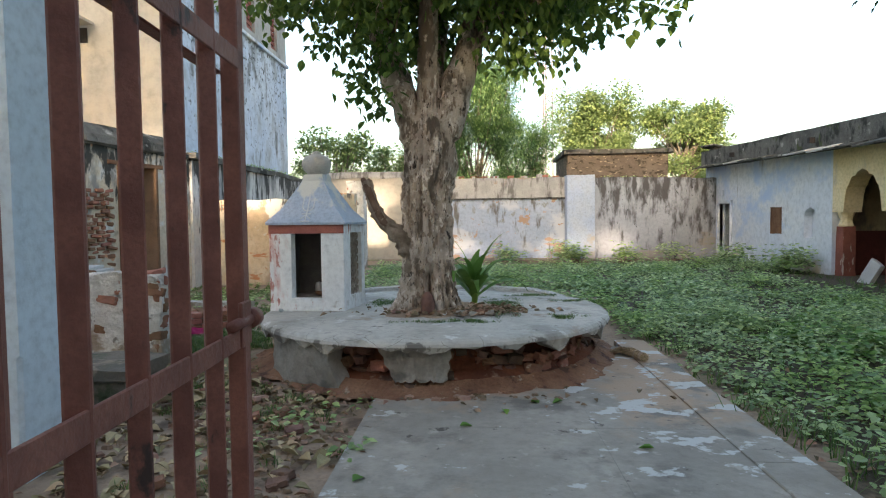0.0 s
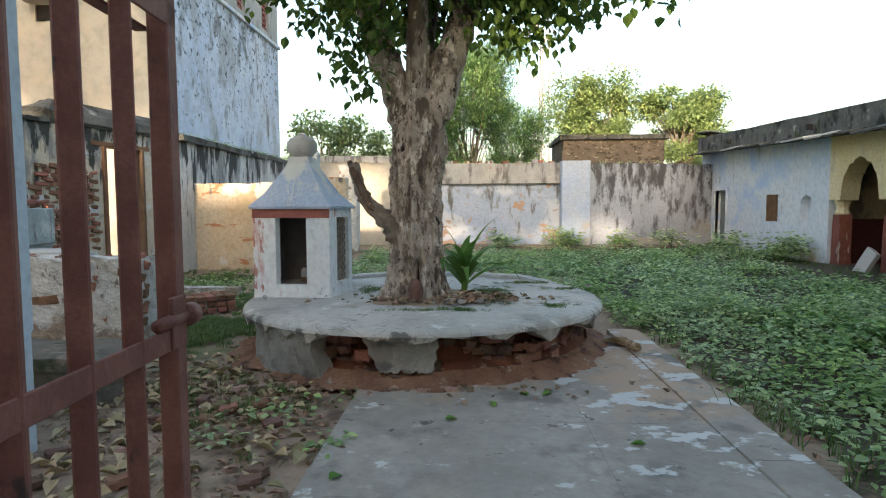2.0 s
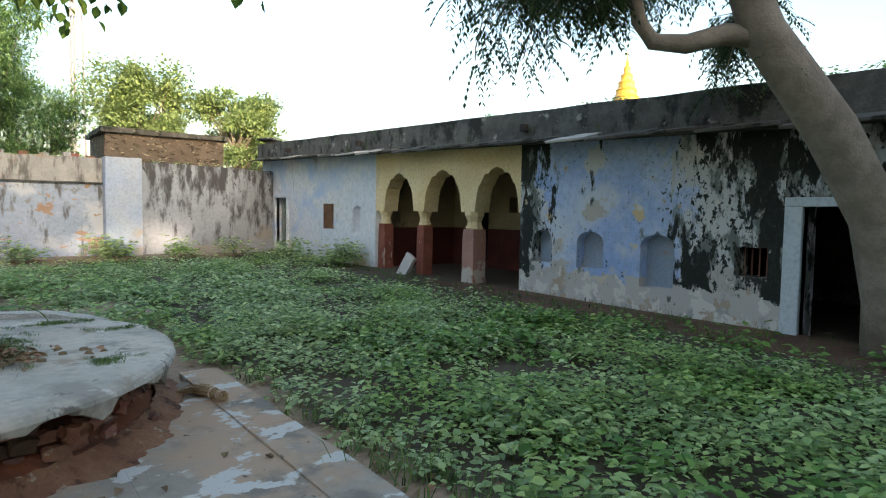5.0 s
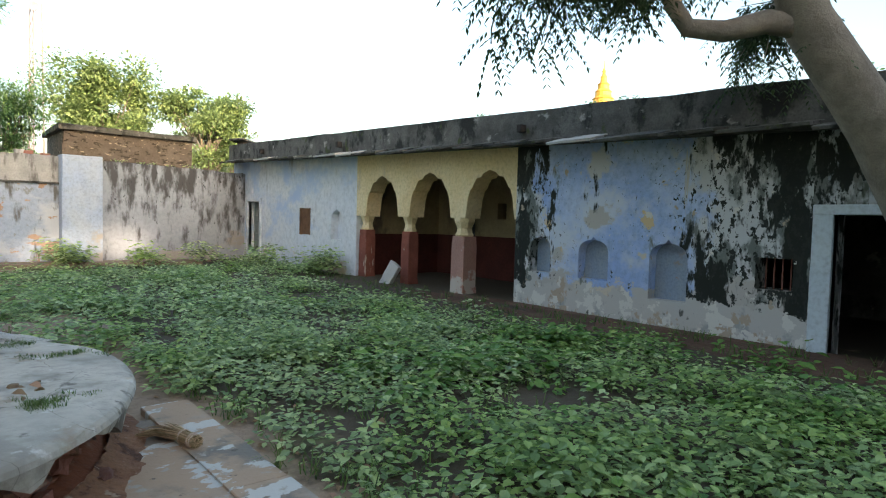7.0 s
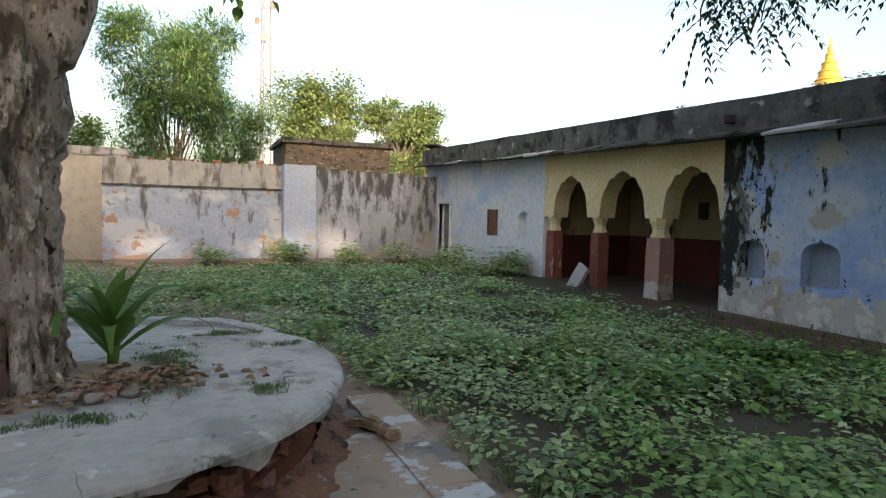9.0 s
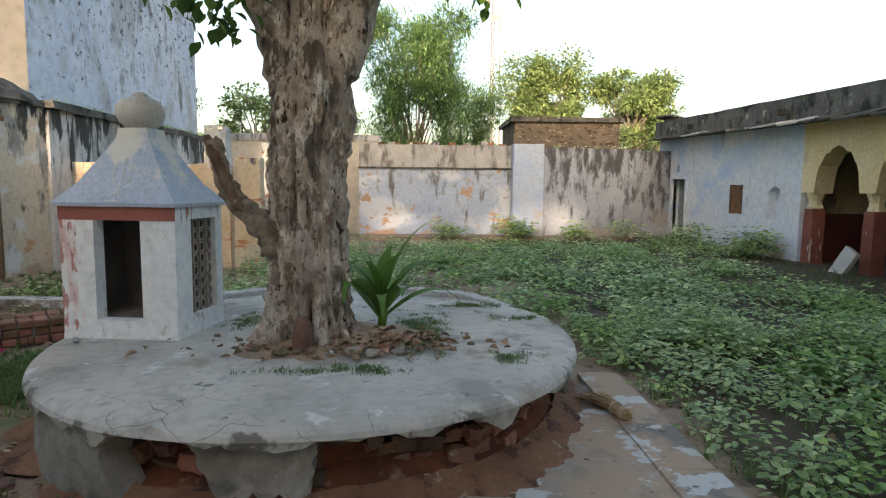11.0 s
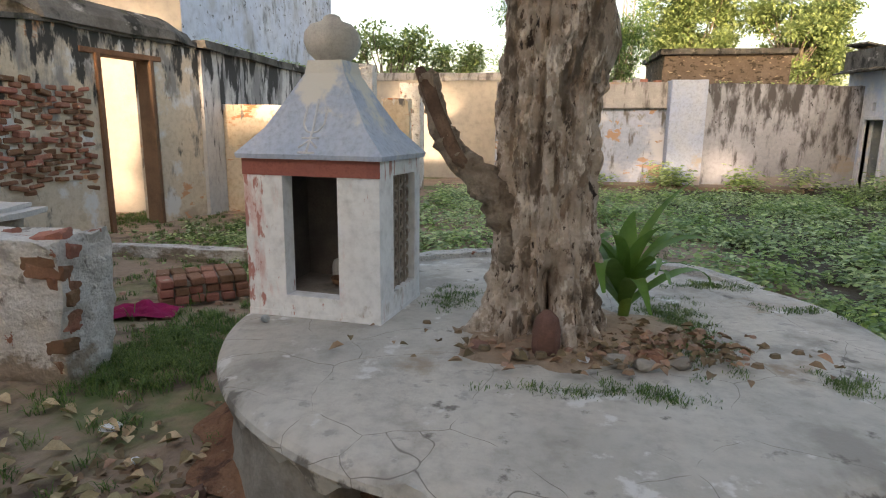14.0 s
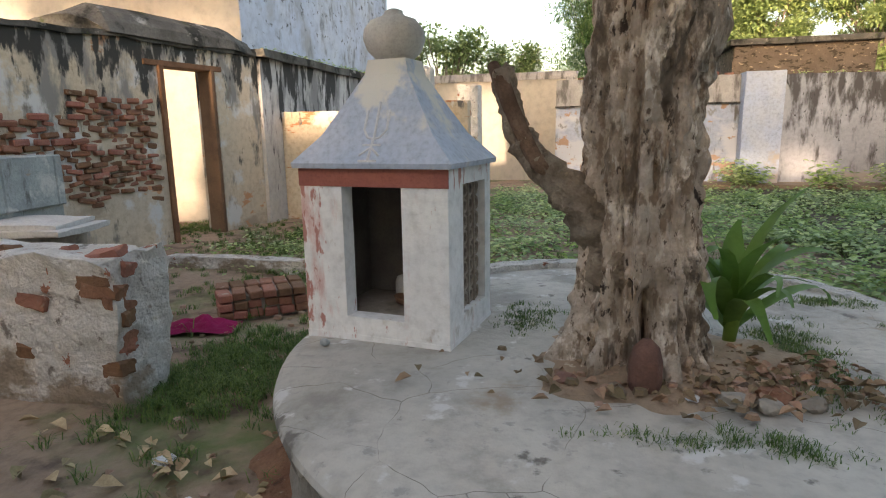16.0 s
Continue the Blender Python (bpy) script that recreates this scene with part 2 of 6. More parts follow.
LEFTWALL = surf("stained_cream_wall", (0.62, 0.53, 0.40), (0.54, 0.48, 0.39), scale=0.8, bump=0.4, bscale=20, layers=[
    ((0.40, 0.33, 0.25), (1.0, 1.0, 1.6), 0.62, 0.74, 1.0, 0.0, 0.2), ((0.52, 0.28, 0.16), (1.7, 1.7, 3.4), 0.64, 0.68, 0, 1, 0),
    ((0.60, 0.61, 0.60), (1.3, 1.3, 1.2), 0.53, 0.60, 0, 1, 0), ((0.25, 0.245, 0.23), (2.6, 2.6, 0.9), 0.60, 0.72, 1.2, 2.7, 0.16), ((0.05, 0.051, 0.048), (4.2, 4.2, 1.3), 0.62, 0.70, 1.7, 2.75, 0.20), ((0.22, 0.20, 0.17), (3.5, 3.5, 1.5), 0.58, 0.68, 0, 1, 0)])
OCHREWALL = surf("ochre_ruin_wall", (0.56, 0.43, 0.28), (0.62, 0.54, 0.42), scale=0.9, bump=0.45, bscale=20, layers=[
    ((0.44, 0.20, 0.10), (1.5, 1.5, 6.0), 0.58, 0.63, 0, 1, 0), ((0.42, 0.33, 0.24), (1.2, 1.2, 1.2), 0.60, 0.72, 0.7, 0.0, 0.16), ((0.64, 0.63, 0.60), (1.6, 1.6, 1.4), 0.64, 0.69, 1.1, 1.9, 0.14), ((0.14, 0.13, 0.12), (5, 5, 1.6), 0.66, 0.74, 1.5, 2.0, 0.12)])
WHITERUIN = surf("white_ruin_plaster", (0.76, 0.75, 0.72), (0.60, 0.58, 0.54), scale=5, bump=1.0, bscale=15, bdist=0.08, layers=[
    ((0.24, 0.215, 0.19), (6, 6, 6), 0.57, 0.66, 0, 1, 0), ((0.34, 0.15, 0.10), (5.0, 5.0, 5.0), 0.655, 0.67, 0, 1, 0), ((0.33, 0.27, 0.21), (1.9, 1.9, 2.8), 0.62, 0.72, 0.38, -0.05, 0.26)])
CREAM = surf("cream_facade", (0.55, 0.51, 0.44), (0.47, 0.435, 0.375), scale=0.35, bump=0.2, layers=[
    ((0.50, 0.45, 0.36), (0.7, 0.7, 0.5), 0.58, 0.72, 0, 1, 0), ((0.40, 0.36, 0.29), (1.8, 1.8, 0.5), 0.66, 0.76, 2.0, 9.0, 0.05)])
BLUEFACE = surf("blue_white_facade", (0.56, 0.64, 0.78), (0.66, 0.71, 0.79), scale=0.4, bump=0.3, layers=[
    ((0.40, 0.42, 0.45), (0.8, 0.8, 0.5), 0.48, 0.66, 0, 1, 0), ((0.20, 0.21, 0.22), (2.2, 2.2, 1.1), 0.54, 0.72, 3.0, 6.0, 0.06), ((0.08, 0.085, 0.09), (6, 6, 7), 0.60, 0.72, 3.0, 6.0, 0.08)])
GREYFACE = surf("grey_upper_facade", (0.48, 0.47, 0.44), (0.38, 0.375, 0.36), scale=0.5, bump=0.3, layers=[
    ((0.16, 0.155, 0.15), (1.2, 1.2, 0.5), 0.55, 0.70, 0, 1, 0)])
SHRINE = surf("white_lime", (0.84, 0.85, 0.84), (0.77, 0.78, 0.78), scale=1.2, rough=0.8, bump=0.2, layers=[
    ((0.46, 0.24, 0.20), (26, 26, 5), 0.68, 0.74, 1.12, 1.36, 0.15), ((0.62, 0.42, 0.40), (9, 9, 3), 0.60, 0.80, -1.72, -2.0, 0.20, "X"), ((0.46, 0.22, 0.19), (24, 24, 8), 0.66, 0.73, -1.76, -1.98, 0.20, "X"), ((0.42, 0.38, 0.33), (6, 6, 4), 0.66, 0.78, 0.75, 0.45, 0.12)])
SHRROOF = surf("blue_lime_roof", (0.42, 0.50, 0.62), (0.52, 0.58, 0.67), scale=2.5, bump=0.25, layers=[
    ((0.66, 0.65, 0.60), (5, 5, 5), 0.60, 0.75, 1.50, 1.85, 0.30), ((0.24, 0.26, 0.30), (5, 5, 2), 0.64, 0.74, 0, 1, 0)])
FINIAL = surf("grey_lime", (0.60, 0.585, 0.55), (0.50, 0.49, 0.46), scale=5, bump=0.4, layers=[((0.30, 0.285, 0.26), (5, 5, 5), 0.60, 0.72, 0, 1, 0)])
REDBAND = surf("red_band_paint", (0.36, 0.13, 0.10), (0.30, 0.105, 0.085), scale=5, bump=0.2, layers=[((0.72, 0.70, 0.67), (8, 8, 8), 0.62, 0.66, 0, 1, 0)])
# third layer follows the bump noise: crevice shade painted into its hollows
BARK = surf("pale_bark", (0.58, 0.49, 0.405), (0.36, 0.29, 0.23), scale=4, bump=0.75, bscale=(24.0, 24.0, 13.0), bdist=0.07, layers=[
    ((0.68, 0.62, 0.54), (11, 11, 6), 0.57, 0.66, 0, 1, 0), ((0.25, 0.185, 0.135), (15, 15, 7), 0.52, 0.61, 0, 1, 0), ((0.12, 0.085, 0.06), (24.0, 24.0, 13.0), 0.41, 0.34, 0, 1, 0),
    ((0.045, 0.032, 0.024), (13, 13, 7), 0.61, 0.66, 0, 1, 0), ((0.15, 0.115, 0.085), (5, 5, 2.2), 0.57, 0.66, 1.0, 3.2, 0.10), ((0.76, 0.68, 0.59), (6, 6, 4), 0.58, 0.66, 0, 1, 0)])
STEM = surf("dark_bark", (0.36, 0.295, 0.225), (0.20, 0.15, 0.11), scale=7, bump=1.0, bscale=24, bdist=0.05, layers=[((0.36, 0.29, 0.22), (18, 18, 14), 0.60, 0.68, 0, 1, 0)])
BARK2 = surf("grey_bark", (0.30, 0.26, 0.21), (0.21, 0.175, 0.14), scale=5, bump=0.8, bscale=30)
DEADWOOD = surf("charred_wood", (0.12, 0.07, 0.045), (0.22, 0.14, 0.095), scale=6, bump=0.9)
LEAF = leafy("broad_leaf", (0.085, 0.165, 0.035), (0.15, 0.25, 0.05))
NEEM = leafy("pinnate_leaf", (0.045, 0.075, 0.03), (0.06, 0.10, 0.04))
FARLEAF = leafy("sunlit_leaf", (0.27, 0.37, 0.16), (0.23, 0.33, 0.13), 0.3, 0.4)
MORINGA = leafy("light_green_leaf", (0.15, 0.28, 0.10), (0.20, 0.33, 0.13))
WEED = leafy("weed_leaf", (0.29, 0.45, 0.135), (0.46, 0.58, 0.31), 0.45, 0.40)
WEED.node_tree.nodes["Principled BSDF"].inputs["Roughness"].default_value = 0.42
WEED.node_tree.nodes["Principled BSDF"].inputs["Specular IOR Level"].default_value = 0.4
WEED2 = leafy("bright_weed_leaf", (0.15, 0.30, 0.065), (0.19, 0.35, 0.09), 0.35, 0.3)
GRASS = leafy("grass_blade", (0.085, 0.17, 0.035), (0.13, 0.21, 0.055), 0.45, 0.25)
STRAP = leafy("strap_leaf", (0.11, 0.24, 0.04), (0.16, 0.30, 0.06), 0.35, 0.3)
DRY = surf("dry_leaf", (0.34, 0.24, 0.15), (0.21, 0.135, 0.085), scale=8, island=0.5, bump=0.2)
IRON = surf("red_oxide_iron", (0.27, 0.105, 0.075), (0.18, 0.065, 0.048), rough=0.5, scale=9, bump=0.25, bscale=60, layers=[
    ((0.055, 0.035, 0.03), (16, 16, 9), 0.60, 0.70, 0, 1, 0)])
PALEBLUE = surf("pale_blue_wash", (0.62, 0.70, 0.76), (0.56, 0.64, 0.70), scale=1.2, bump=0.25)
PIERBLUE = surf("blue_pier_wash", (0.46, 0.55, 0.72), (0.52, 0.58, 0.68), scale=1.2, bump=0.3, layers=[((0.50, 0.46, 0.42), (1.4, 1.4, 2.0), 0.62, 0.74, 0.8, 0.0, 0.2)])
CEMENT = surf("grey_cement", (0.38, 0.41, 0.40), (0.28, 0.31, 0.31), scale=2.4, bump=0.5, layers=[((0.52, 0.52, 0.49), (2.5, 2.5, 2.5), 0.58, 0.66, 0, 1, 0), ((0.15, 0.15, 0.14), (5, 5, 2), 0.58, 0.68, 0, 1, 0), ((0.34, 0.27, 0.21), (3, 3, 4), 0.64, 0.72, 0.5, 0.0, 0.15)])
WOOD = surf("brown_wood", (0.16, 0.085, 0.05), (0.22, 0.12, 0.07), scale=5, bump=0.4)
WOODLIT = surf("weathered_jamb", (0.19, 0.115, 0.07), (0.13, 0.08, 0.05), scale=4, bump=0.4)
SLATE = surf("pale_stone_slab", (0.56, 0.55, 0.53), (0.48, 0.47, 0.45), scale=3, bump=0.3)
GOLD = surf("gilded_spire", (0.85, 0.52, 0.10), (0.78, 0.44, 0.07), rough=0.45, scale=2, bump=0.3, metal=0.2)
STEEL = surf("mast_steel", (0.30, 0.30, 0.31), (0.36, 0.26, 0.24), scale=0.3, metal=0.2)
CLOTH = surf("magenta_cloth", (0.32, 0.012, 0.085), (0.24, 0.01, 0.06), scale=8, bump=0.4, rough=0.9)
PAPER = surf("white_litter", (0.80, 0.82, 0.84), (0.74, 0.75, 0.78), scale=8)


# ---------- building tools ----------
def link(name, bm, mat, parent=None, label="", smooth=False, matrix=None):
    me = bpy.data.meshes.new(name)
    bm.normal_update()
    bm.to_mesh(me)
    bm.free()
    me.materials.append(mat)
    if smooth:
        for p in me.polygons:
            p.use_smooth = True
    ob = new(name, me)
    if parent:
        ob.parent = parent
    if matrix is not None:
        ob.matrix_basis = matrix
    if label:
        ob["label"] = label
    return ob


def part(name, bm, mat, parent, label="", smooth=False, matrix=None):
    return link(name, bm, mat, parent, label, smooth, matrix)


def raw(name, verts, faces, mat, parent=None, smooth=False):
    me = bpy.data.meshes.new(name)
    me.from_pydata(verts, [], faces)
    me.materials.append(mat)
    if smooth:
        for p in me.polygons:
            p.use_smooth = True
    ob = new(name, me)
    if parent:
        ob.parent = parent
    return ob


def thing(name, x=0, y=0, z=0, rz=0, label="", category="", group="", kind=""):
    ob = new(name)
    ob.matrix_basis = pose(x, y, z, 0, 0, rz)
    return tagged(ob, label, category, group, kind)


def box(bm, x0, x1, y0, y1, z0, z1, bev=0.0, rough=0.0, cuts=0):
    """A box, its edges bevelled, its faces cut and roughened if asked."""
    r = bmesh.ops.create_cube(bm, size=1.0)
    vs = r["verts"]
    bmesh.ops.transform(bm, matrix=Matrix.Translation(((x0 + x1) / 2, (y0 + y1) / 2, (z0 + z1) / 2)) @ Matrix.Diagonal((x1 - x0, y1 - y0, z1 - z0, 1)), verts=vs)
    es = list({e for v in vs for e in v.link_edges})
    if cuts:
        g = bmesh.ops.subdivide_edges(bm, edges=es, cuts=cuts, use_grid_fill=True)
        vs = list({v for f in bm.faces for v in f.verts}) if rough else vs
    if bev:
        es = [e for e in es if e.is_valid]
        bmesh.ops.bevel(bm, geom=es, offset=bev, segments=1, affect="EDGES", profile=0.5)
    if rough:
        for v in bm.verts:
            n = noise.noise_vector(v.co * 2.7) + 0.5 * noise.noise_vector(v.co * 8.1)
            v.co += n * rough
    return bm


def boxed(*a, **k):
    return box(bmesh.new(), *a, **k)


def lathe(profile, seg=24, wob=0.0, square=False):
    """A turned body from (radius, z) pairs."""
    bm = bmesh.new()
    rings = []
    for r, z in profile:
        ring = []
        for i in range(seg):
            a = 2 * math.pi * (i + 0.5) / seg
            rr = r * (1 + wob * noise.noise(Vector((math.cos(a) * 2, math.sin(a) * 2, z * 3))))
            ring.append(bm.verts.new((rr * math.cos(a), rr * math.sin(a), z)))
        rings.append(ring)
    for a, b in zip(rings, rings[1:]):
        for i in range(seg):
            bm.faces.new((a[i], a[(i + 1) % seg], b[(i + 1) % seg], b[i]))
    bm.faces.new(rings[0][::-1])
    bm.faces.new(rings[-1])
    return bm


def tube(bm, pts, radii, seg=8, wob=0.0):
    """A limb through points with a radius at each."""
    pts = [Vector(p) for p in pts]
    rings = []
    up = Vector((0.31, 0.12, 0.94))
    for i, p in enumerate(pts):
        d = (pts[min(i + 1, len(pts) - 1)] - pts[max(i - 1, 0)]).normalized()
        u = d.cross(up)
        if u.length < 0.1:
            u = d.cross(Vector((1, 0, 0)))
        u.normalize()
        w = d.cross(u)
        ring = []
        for k in range(seg):
            a = 2 * math.pi * k / seg
            r = radii[i] * (1 + wob * noise.noise(Vector((math.cos(a) * 1.7, math.sin(a) * 1.7, i * 0.6)) + p))
            ring.append(bm.verts.new(p + u * r * math.cos(a) + w * r * math.sin(a)))
        rings.append(ring)
    for a, b in zip(rings, rings[1:]):
        for k in range(seg):
            bm.faces.new((a[k], a[(k + 1) % seg], b[(k + 1) % seg], b[k]))
    bm.faces.new(rings[0][::-1])
    bm.faces.new(rings[-1])
    return bm


def bend(p0, p1, n=6, sag=0.0, jit=0.0, rng=random):
    p0, p1 = Vector(p0), Vector(p1)
    out = []
    for i in range(n + 1):
        t = i / n
        p = p0.lerp(p1, t)
        p.z += sag * 4 * t * (1 - t)
        if 0 < i < n:
            p += Vector((rng.uniform(-jit, jit), rng.uniform(-jit, jit), rng.uniform(-jit, jit)))
        out.append(p)
    return out


def holed_wall(place, u0, u1, zb, zt, holes, thick, step=0.8):
    """A wall along u with openings cut through it. place(u, z, d) gives the point d deep. holes: (ua, ub, z0, top) with top a number or a function of u."""
    bm = bmesh.new()
    fb = zb if callable(zb) else (lambda u: zb)
    ft = zt if callable(zt) else (lambda u: zt)
    cuts = {round(u0, 4), round(u1, 4)}
    for ua, ub, z0, top in holes:
        n = 22 if callable(top) else 1
        cuts |= {round(ua + (ub - ua) * i / n, 4) for i in range(n + 1)}
    n = max(1, int((u1 - u0) / step))
    cuts |= {round(u0 + (u1 - u0) * i / n, 4) for i in range(n + 1)}
    cuts = sorted(cuts)
    cache = {}

    def v(u, z, d):
        k = (round(u, 4), round(z, 4), d)
        if k not in cache:
            cache[k] = bm.verts.new(place(u, z, d))
        return cache[k]

    def quad(*q):
        q = list(dict.fromkeys(q))
        if len(q) > 2:
            try:
                bm.faces.new(q)
            except ValueError:
                pass

    for a, b in zip(cuts, cuts[1:]):
        m = (a + b) / 2
        la, lb = fb(a), fb(b)
        inside = sorted([h for h in holes if h[0] - 1e-5 < m < h[1] + 1e-5], key=lambda q: q[2])
        spans = []
        for ua, ub, z0, top in inside:
            if z0 > min(la, lb) + 0.01:
                spans.append((la, lb, z0, z0))
            la, lb = (top(a), top(b)) if callable(top) else (top, top)
        spans.append((la, lb, ft(a), ft(b)))
        for pa, pb, qa, qb in spans:
            quad(v(a, pa, 0), v(b, pb, 0), v(b, qb, 0), v(a, qa, 0))
            quad(v(a, pa, thick), v(a, qa, thick), v(b, qb, thick), v(b, pb, thick))
            quad(v(a, qa, 0), v(b, qb, 0), v(b, qb, thick), v(a, qa, thick))
            quad(v(a, pa, 0), v(a, pa, thick), v(b, pb, thick), v(b, pb, 0))
    for ua, ub, z0, top in holes:
        for u, flip in ((ua, 0), (ub, 1)):
            zz = max(z0, fb(u))
            tt = top(u) if callable(top) else top
            quad(v(u, zz, 0), v(u, tt, 0), v(u, tt, thick), v(u, zz, thick))
    for u in (u0, u1):
        quad(v(u, fb(u), 0), v(u, ft(u), 0), v(u, ft(u), thick), v(u, fb(u), thick))
    bmesh.ops.recalc_face_normals(bm, faces=bm.faces)
    return bm


def arch_top(c, half, spring, rise, lobes=0, amp=0.0, point=0.06):
    """Height of an arch at u; cusped if it has lobes."""
    def f(u):
        t = min(1.0, abs(u - c) / half)
        z = spring + rise * math.sqrt(max(0.0, 1 - t ** 2.3))
        if lobes:
            a = math.acos(t) / (math.pi / 2)
            z -= amp * (1 - abs(math.sin(math.pi * lobes * a))) * min(1, 3 * (1 - t) + 0.15)
        return z + point * max(0, 1 - t * 7)
    return f


LEAFSHAPE = {"oval": [(0, 0), (0.32, 0.35), (0.30, 0.62), (0, 1.0), (-0.30, 0.62), (-0.32, 0.35)],
             "slim": [(0, 0), (0.16, 0.45), (0, 1.0), (-0.16, 0.45)]}


class Leaves:
    """Gathers many leaves into one mesh."""

    def __init__(self, shape="oval"):
        self.v, self.f, self.shape = [], [], LEAFSHAPE[shape]

    def add(self, p, d, up, size, fold=0.15):
        d = d.normalized()
        s = d.cross(up)
        if s.length < 1e-3:
            s = d.cross(Vector((1, 0.2, 0)))
        s.normalize()
        n = s.cross(d)
        base = len(self.v)
        for a, b in self.shape:
            self.v.append(p + (s * a + d * b + n * (abs(a) * fold * 2 - b * b * fold)) * size)
        k = len(self.shape)
        if k == 4:
            self.f += [(base, base + 1, base + 2), (base, base + 2, base + 3)]
        else:
            self.f += [(base, base + 1, base + 2, base + 3), (base, base + 3, base + 4, base + 5)]

    def done(self, name, mat, parent=None):
        return raw(name, [tuple(q) for q in self.v], self.f, mat, parent)


def rv(rng, s=1.0):
    return Vector((rng.uniform(-s, s), rng.uniform(-s, s), rng.uniform(-s, s)))


# ---------- ground and paving ----------
def make_ground():
    n = 150
    g = [math.copysign(abs(t) ** 3.2, t) * 400 for t in np.linspace(-1, 1, n)]
    vs, fs = [], []
    for j in range(n):
        for i in range(n):
            x, y = g[i] + 0.5, g[j] + 7.0
            near = max(0.0, 1 - math.hypot(x - 1, y - 8) / 26)
            z = -0.012 + near * 0.05 * noise.noise(Vector((x * 0.7, y * 0.7, 0)))
            if x > 7.0 and y < 25:
                z -= 0.10 * max(0, min(1, (14 - y) / 10))
            if -0.9 < x < 2.3 and y < 8:
                z = -0.012
            vs.append((x, y, z))
    for j in range(n - 1):
        for i in range(n - 1):
            a = j * n + i
            fs.append((a, a + 1, a + n + 1, a + n))
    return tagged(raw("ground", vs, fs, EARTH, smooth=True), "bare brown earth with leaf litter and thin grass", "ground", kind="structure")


make_ground()
paving = thing("paving", label="worn grey cement paving leading from the gate to the tree platform", category="paving", kind="structure")
part("bed", boxed(-0.60, 1.98, -6.0, 6.1, -0.02, 0.024), JOINT, paving)
XS, YS = (-0.62, 0.93, 1.70), (-6.0, 0.2, 2.55, 3.55, 5.6)
for xa, xb in zip(XS, XS[1:]):
    for ya, yb in zip(YS, YS[1:]):
        part("paving_slab", boxed(xa + 0.001, xb - 0.001, ya + 0.002, yb - 0.002, 0.0, 0.03), PAVING, paving)
kerb = thing("kerb", label="low cement border strip along the paving", category="kerb", kind="structure")
for ya, yb in ((-6, -2.2), (-2.2, 1.1), (1.1, 3.0), (3.0, 4.7), (4.7, 6.35)):
    part("kerb_stone", boxed(1.682, 2.0, ya + 0.003, yb - 0.003, -0.02, 0.042, bev=0.006, rough=0.006, cuts=4), PAVING, kerb)

# ---------- back wall ----------
back = thing("wall_north", label="lime washed courtyard wall, peeling, with stained band and pier", category="wall", kind="structure")
ragged = lambda u: 2.86 + 0.05 * noise.noise(Vector((u * 1.3, 3, 0))) + 0.03 * noise.noise(Vector((u * 6, 1, 0)))
part("wall_face", holed_wall(lambda u, z, d: (u, 20.30 + d, z), -1.53, 3.19, -0.2, 2.15, [], 0.45), BACKWALL, back)
part("wall_band", holed_wall(lambda u, z, d: (u, 20.35 + d, z), -1.53, 3.19, 2.154, ragged, [], 0.38, step=0.15), COPING, back)
part("ledge", boxed(-1.55, 3.19, 20.24, 20.34, 2.12, 2.17, bev=0.01, rough=0.008, cuts=8), PARAPET, back)
part("pier", boxed(3.20, 4.14, 19.92, 20.7, -0.2, 2.90, bev=0.02, rough=0.012, cuts=4), PIERBLUE, back)
part("stained_wall_face", holed_wall(lambda u, z, d: (u, 20.30 + 0.25 * (u - 4.15) + d, z), 4.15, 8.75, -0.2, lambda u: ragged(u) - 0.02, [], 0.45, step=0.15), PATCHWALL, back)
part("earth_ledge", boxed(-1.3, 6.6, 19.3, 20.28, -0.05, 0.09, bev=0.03, rough=0.03, cuts=7), surf("pale_soil", (0.33, 0.25, 0.18), (0.26, 0.2, 0.15), scale=2, bump=0.8), back)

# ---------- arcaded building ----------
eave = lambda y: 2.72 + 0.034 * (y - 5)
arc = thing("wall_east", label="long single storey verandah building, blue and white lime wash, mould stained", category="building", kind="structure")
pl = lambda u, z, d: (8.7 + d, u, z)
part("white_wall", holed_wall(pl, 14.5, 22.4, -0.35, eave, [
    (20.18, 21.10, -0.30, 1.90), (16.88, 17.50, 0.93, 1.69), (15.2, 15.72, 0.86, arch_top(15.46, 0.26, 1.42, 0.20, point=0.05)),
    (20.75, 20.93, 2.14, 2.36)], 0.4), ARCWHITE, arc)
part("arch_wall", holed_wall(pl, 9.15, 14.5, 1.50, eave, [
    (9.19, 10.51, 1.4, arch_top(9.85, 0.66, 1.50, 0.90, 4, 0.07, 0.10)), (10.95, 12.35, 1.4, arch_top(11.65, 0.70, 1.50, 0.92, 4, 0.07, 0.10)),
    (12.76, 14.08, 1.4, arch_top(13.42, 0.66, 1.50, 0.92, 4, 0.07, 0.10))], 0.42), YELLOW, arc, "ochre washed wall with three cusped arches")
part("blue_wall", holed_wall(pl, 4.32, 9.15, -0.35, eave, [
    (8.33, 8.78, 0.57, arch_top(8.555, 0.225, 1.02, 0.16)), (7.17, 7.74, 0.54, arch_top(7.455, 0.285, 0.99, 0.19)),
    (5.87, 6.46, 0.34, arch_top(6.165, 0.295, 0.98, 0.20)), (4.50, 4.95, 0.65, 1.06)], 0.4), BLUEWALL, arc)
part("far_mouldy_wall", holed_wall(pl, -6.0, 4.32, -0.35, eave, [(3.10, 4.08, -0.3, 1.62)], 0.4), MOLDWALL, arc)
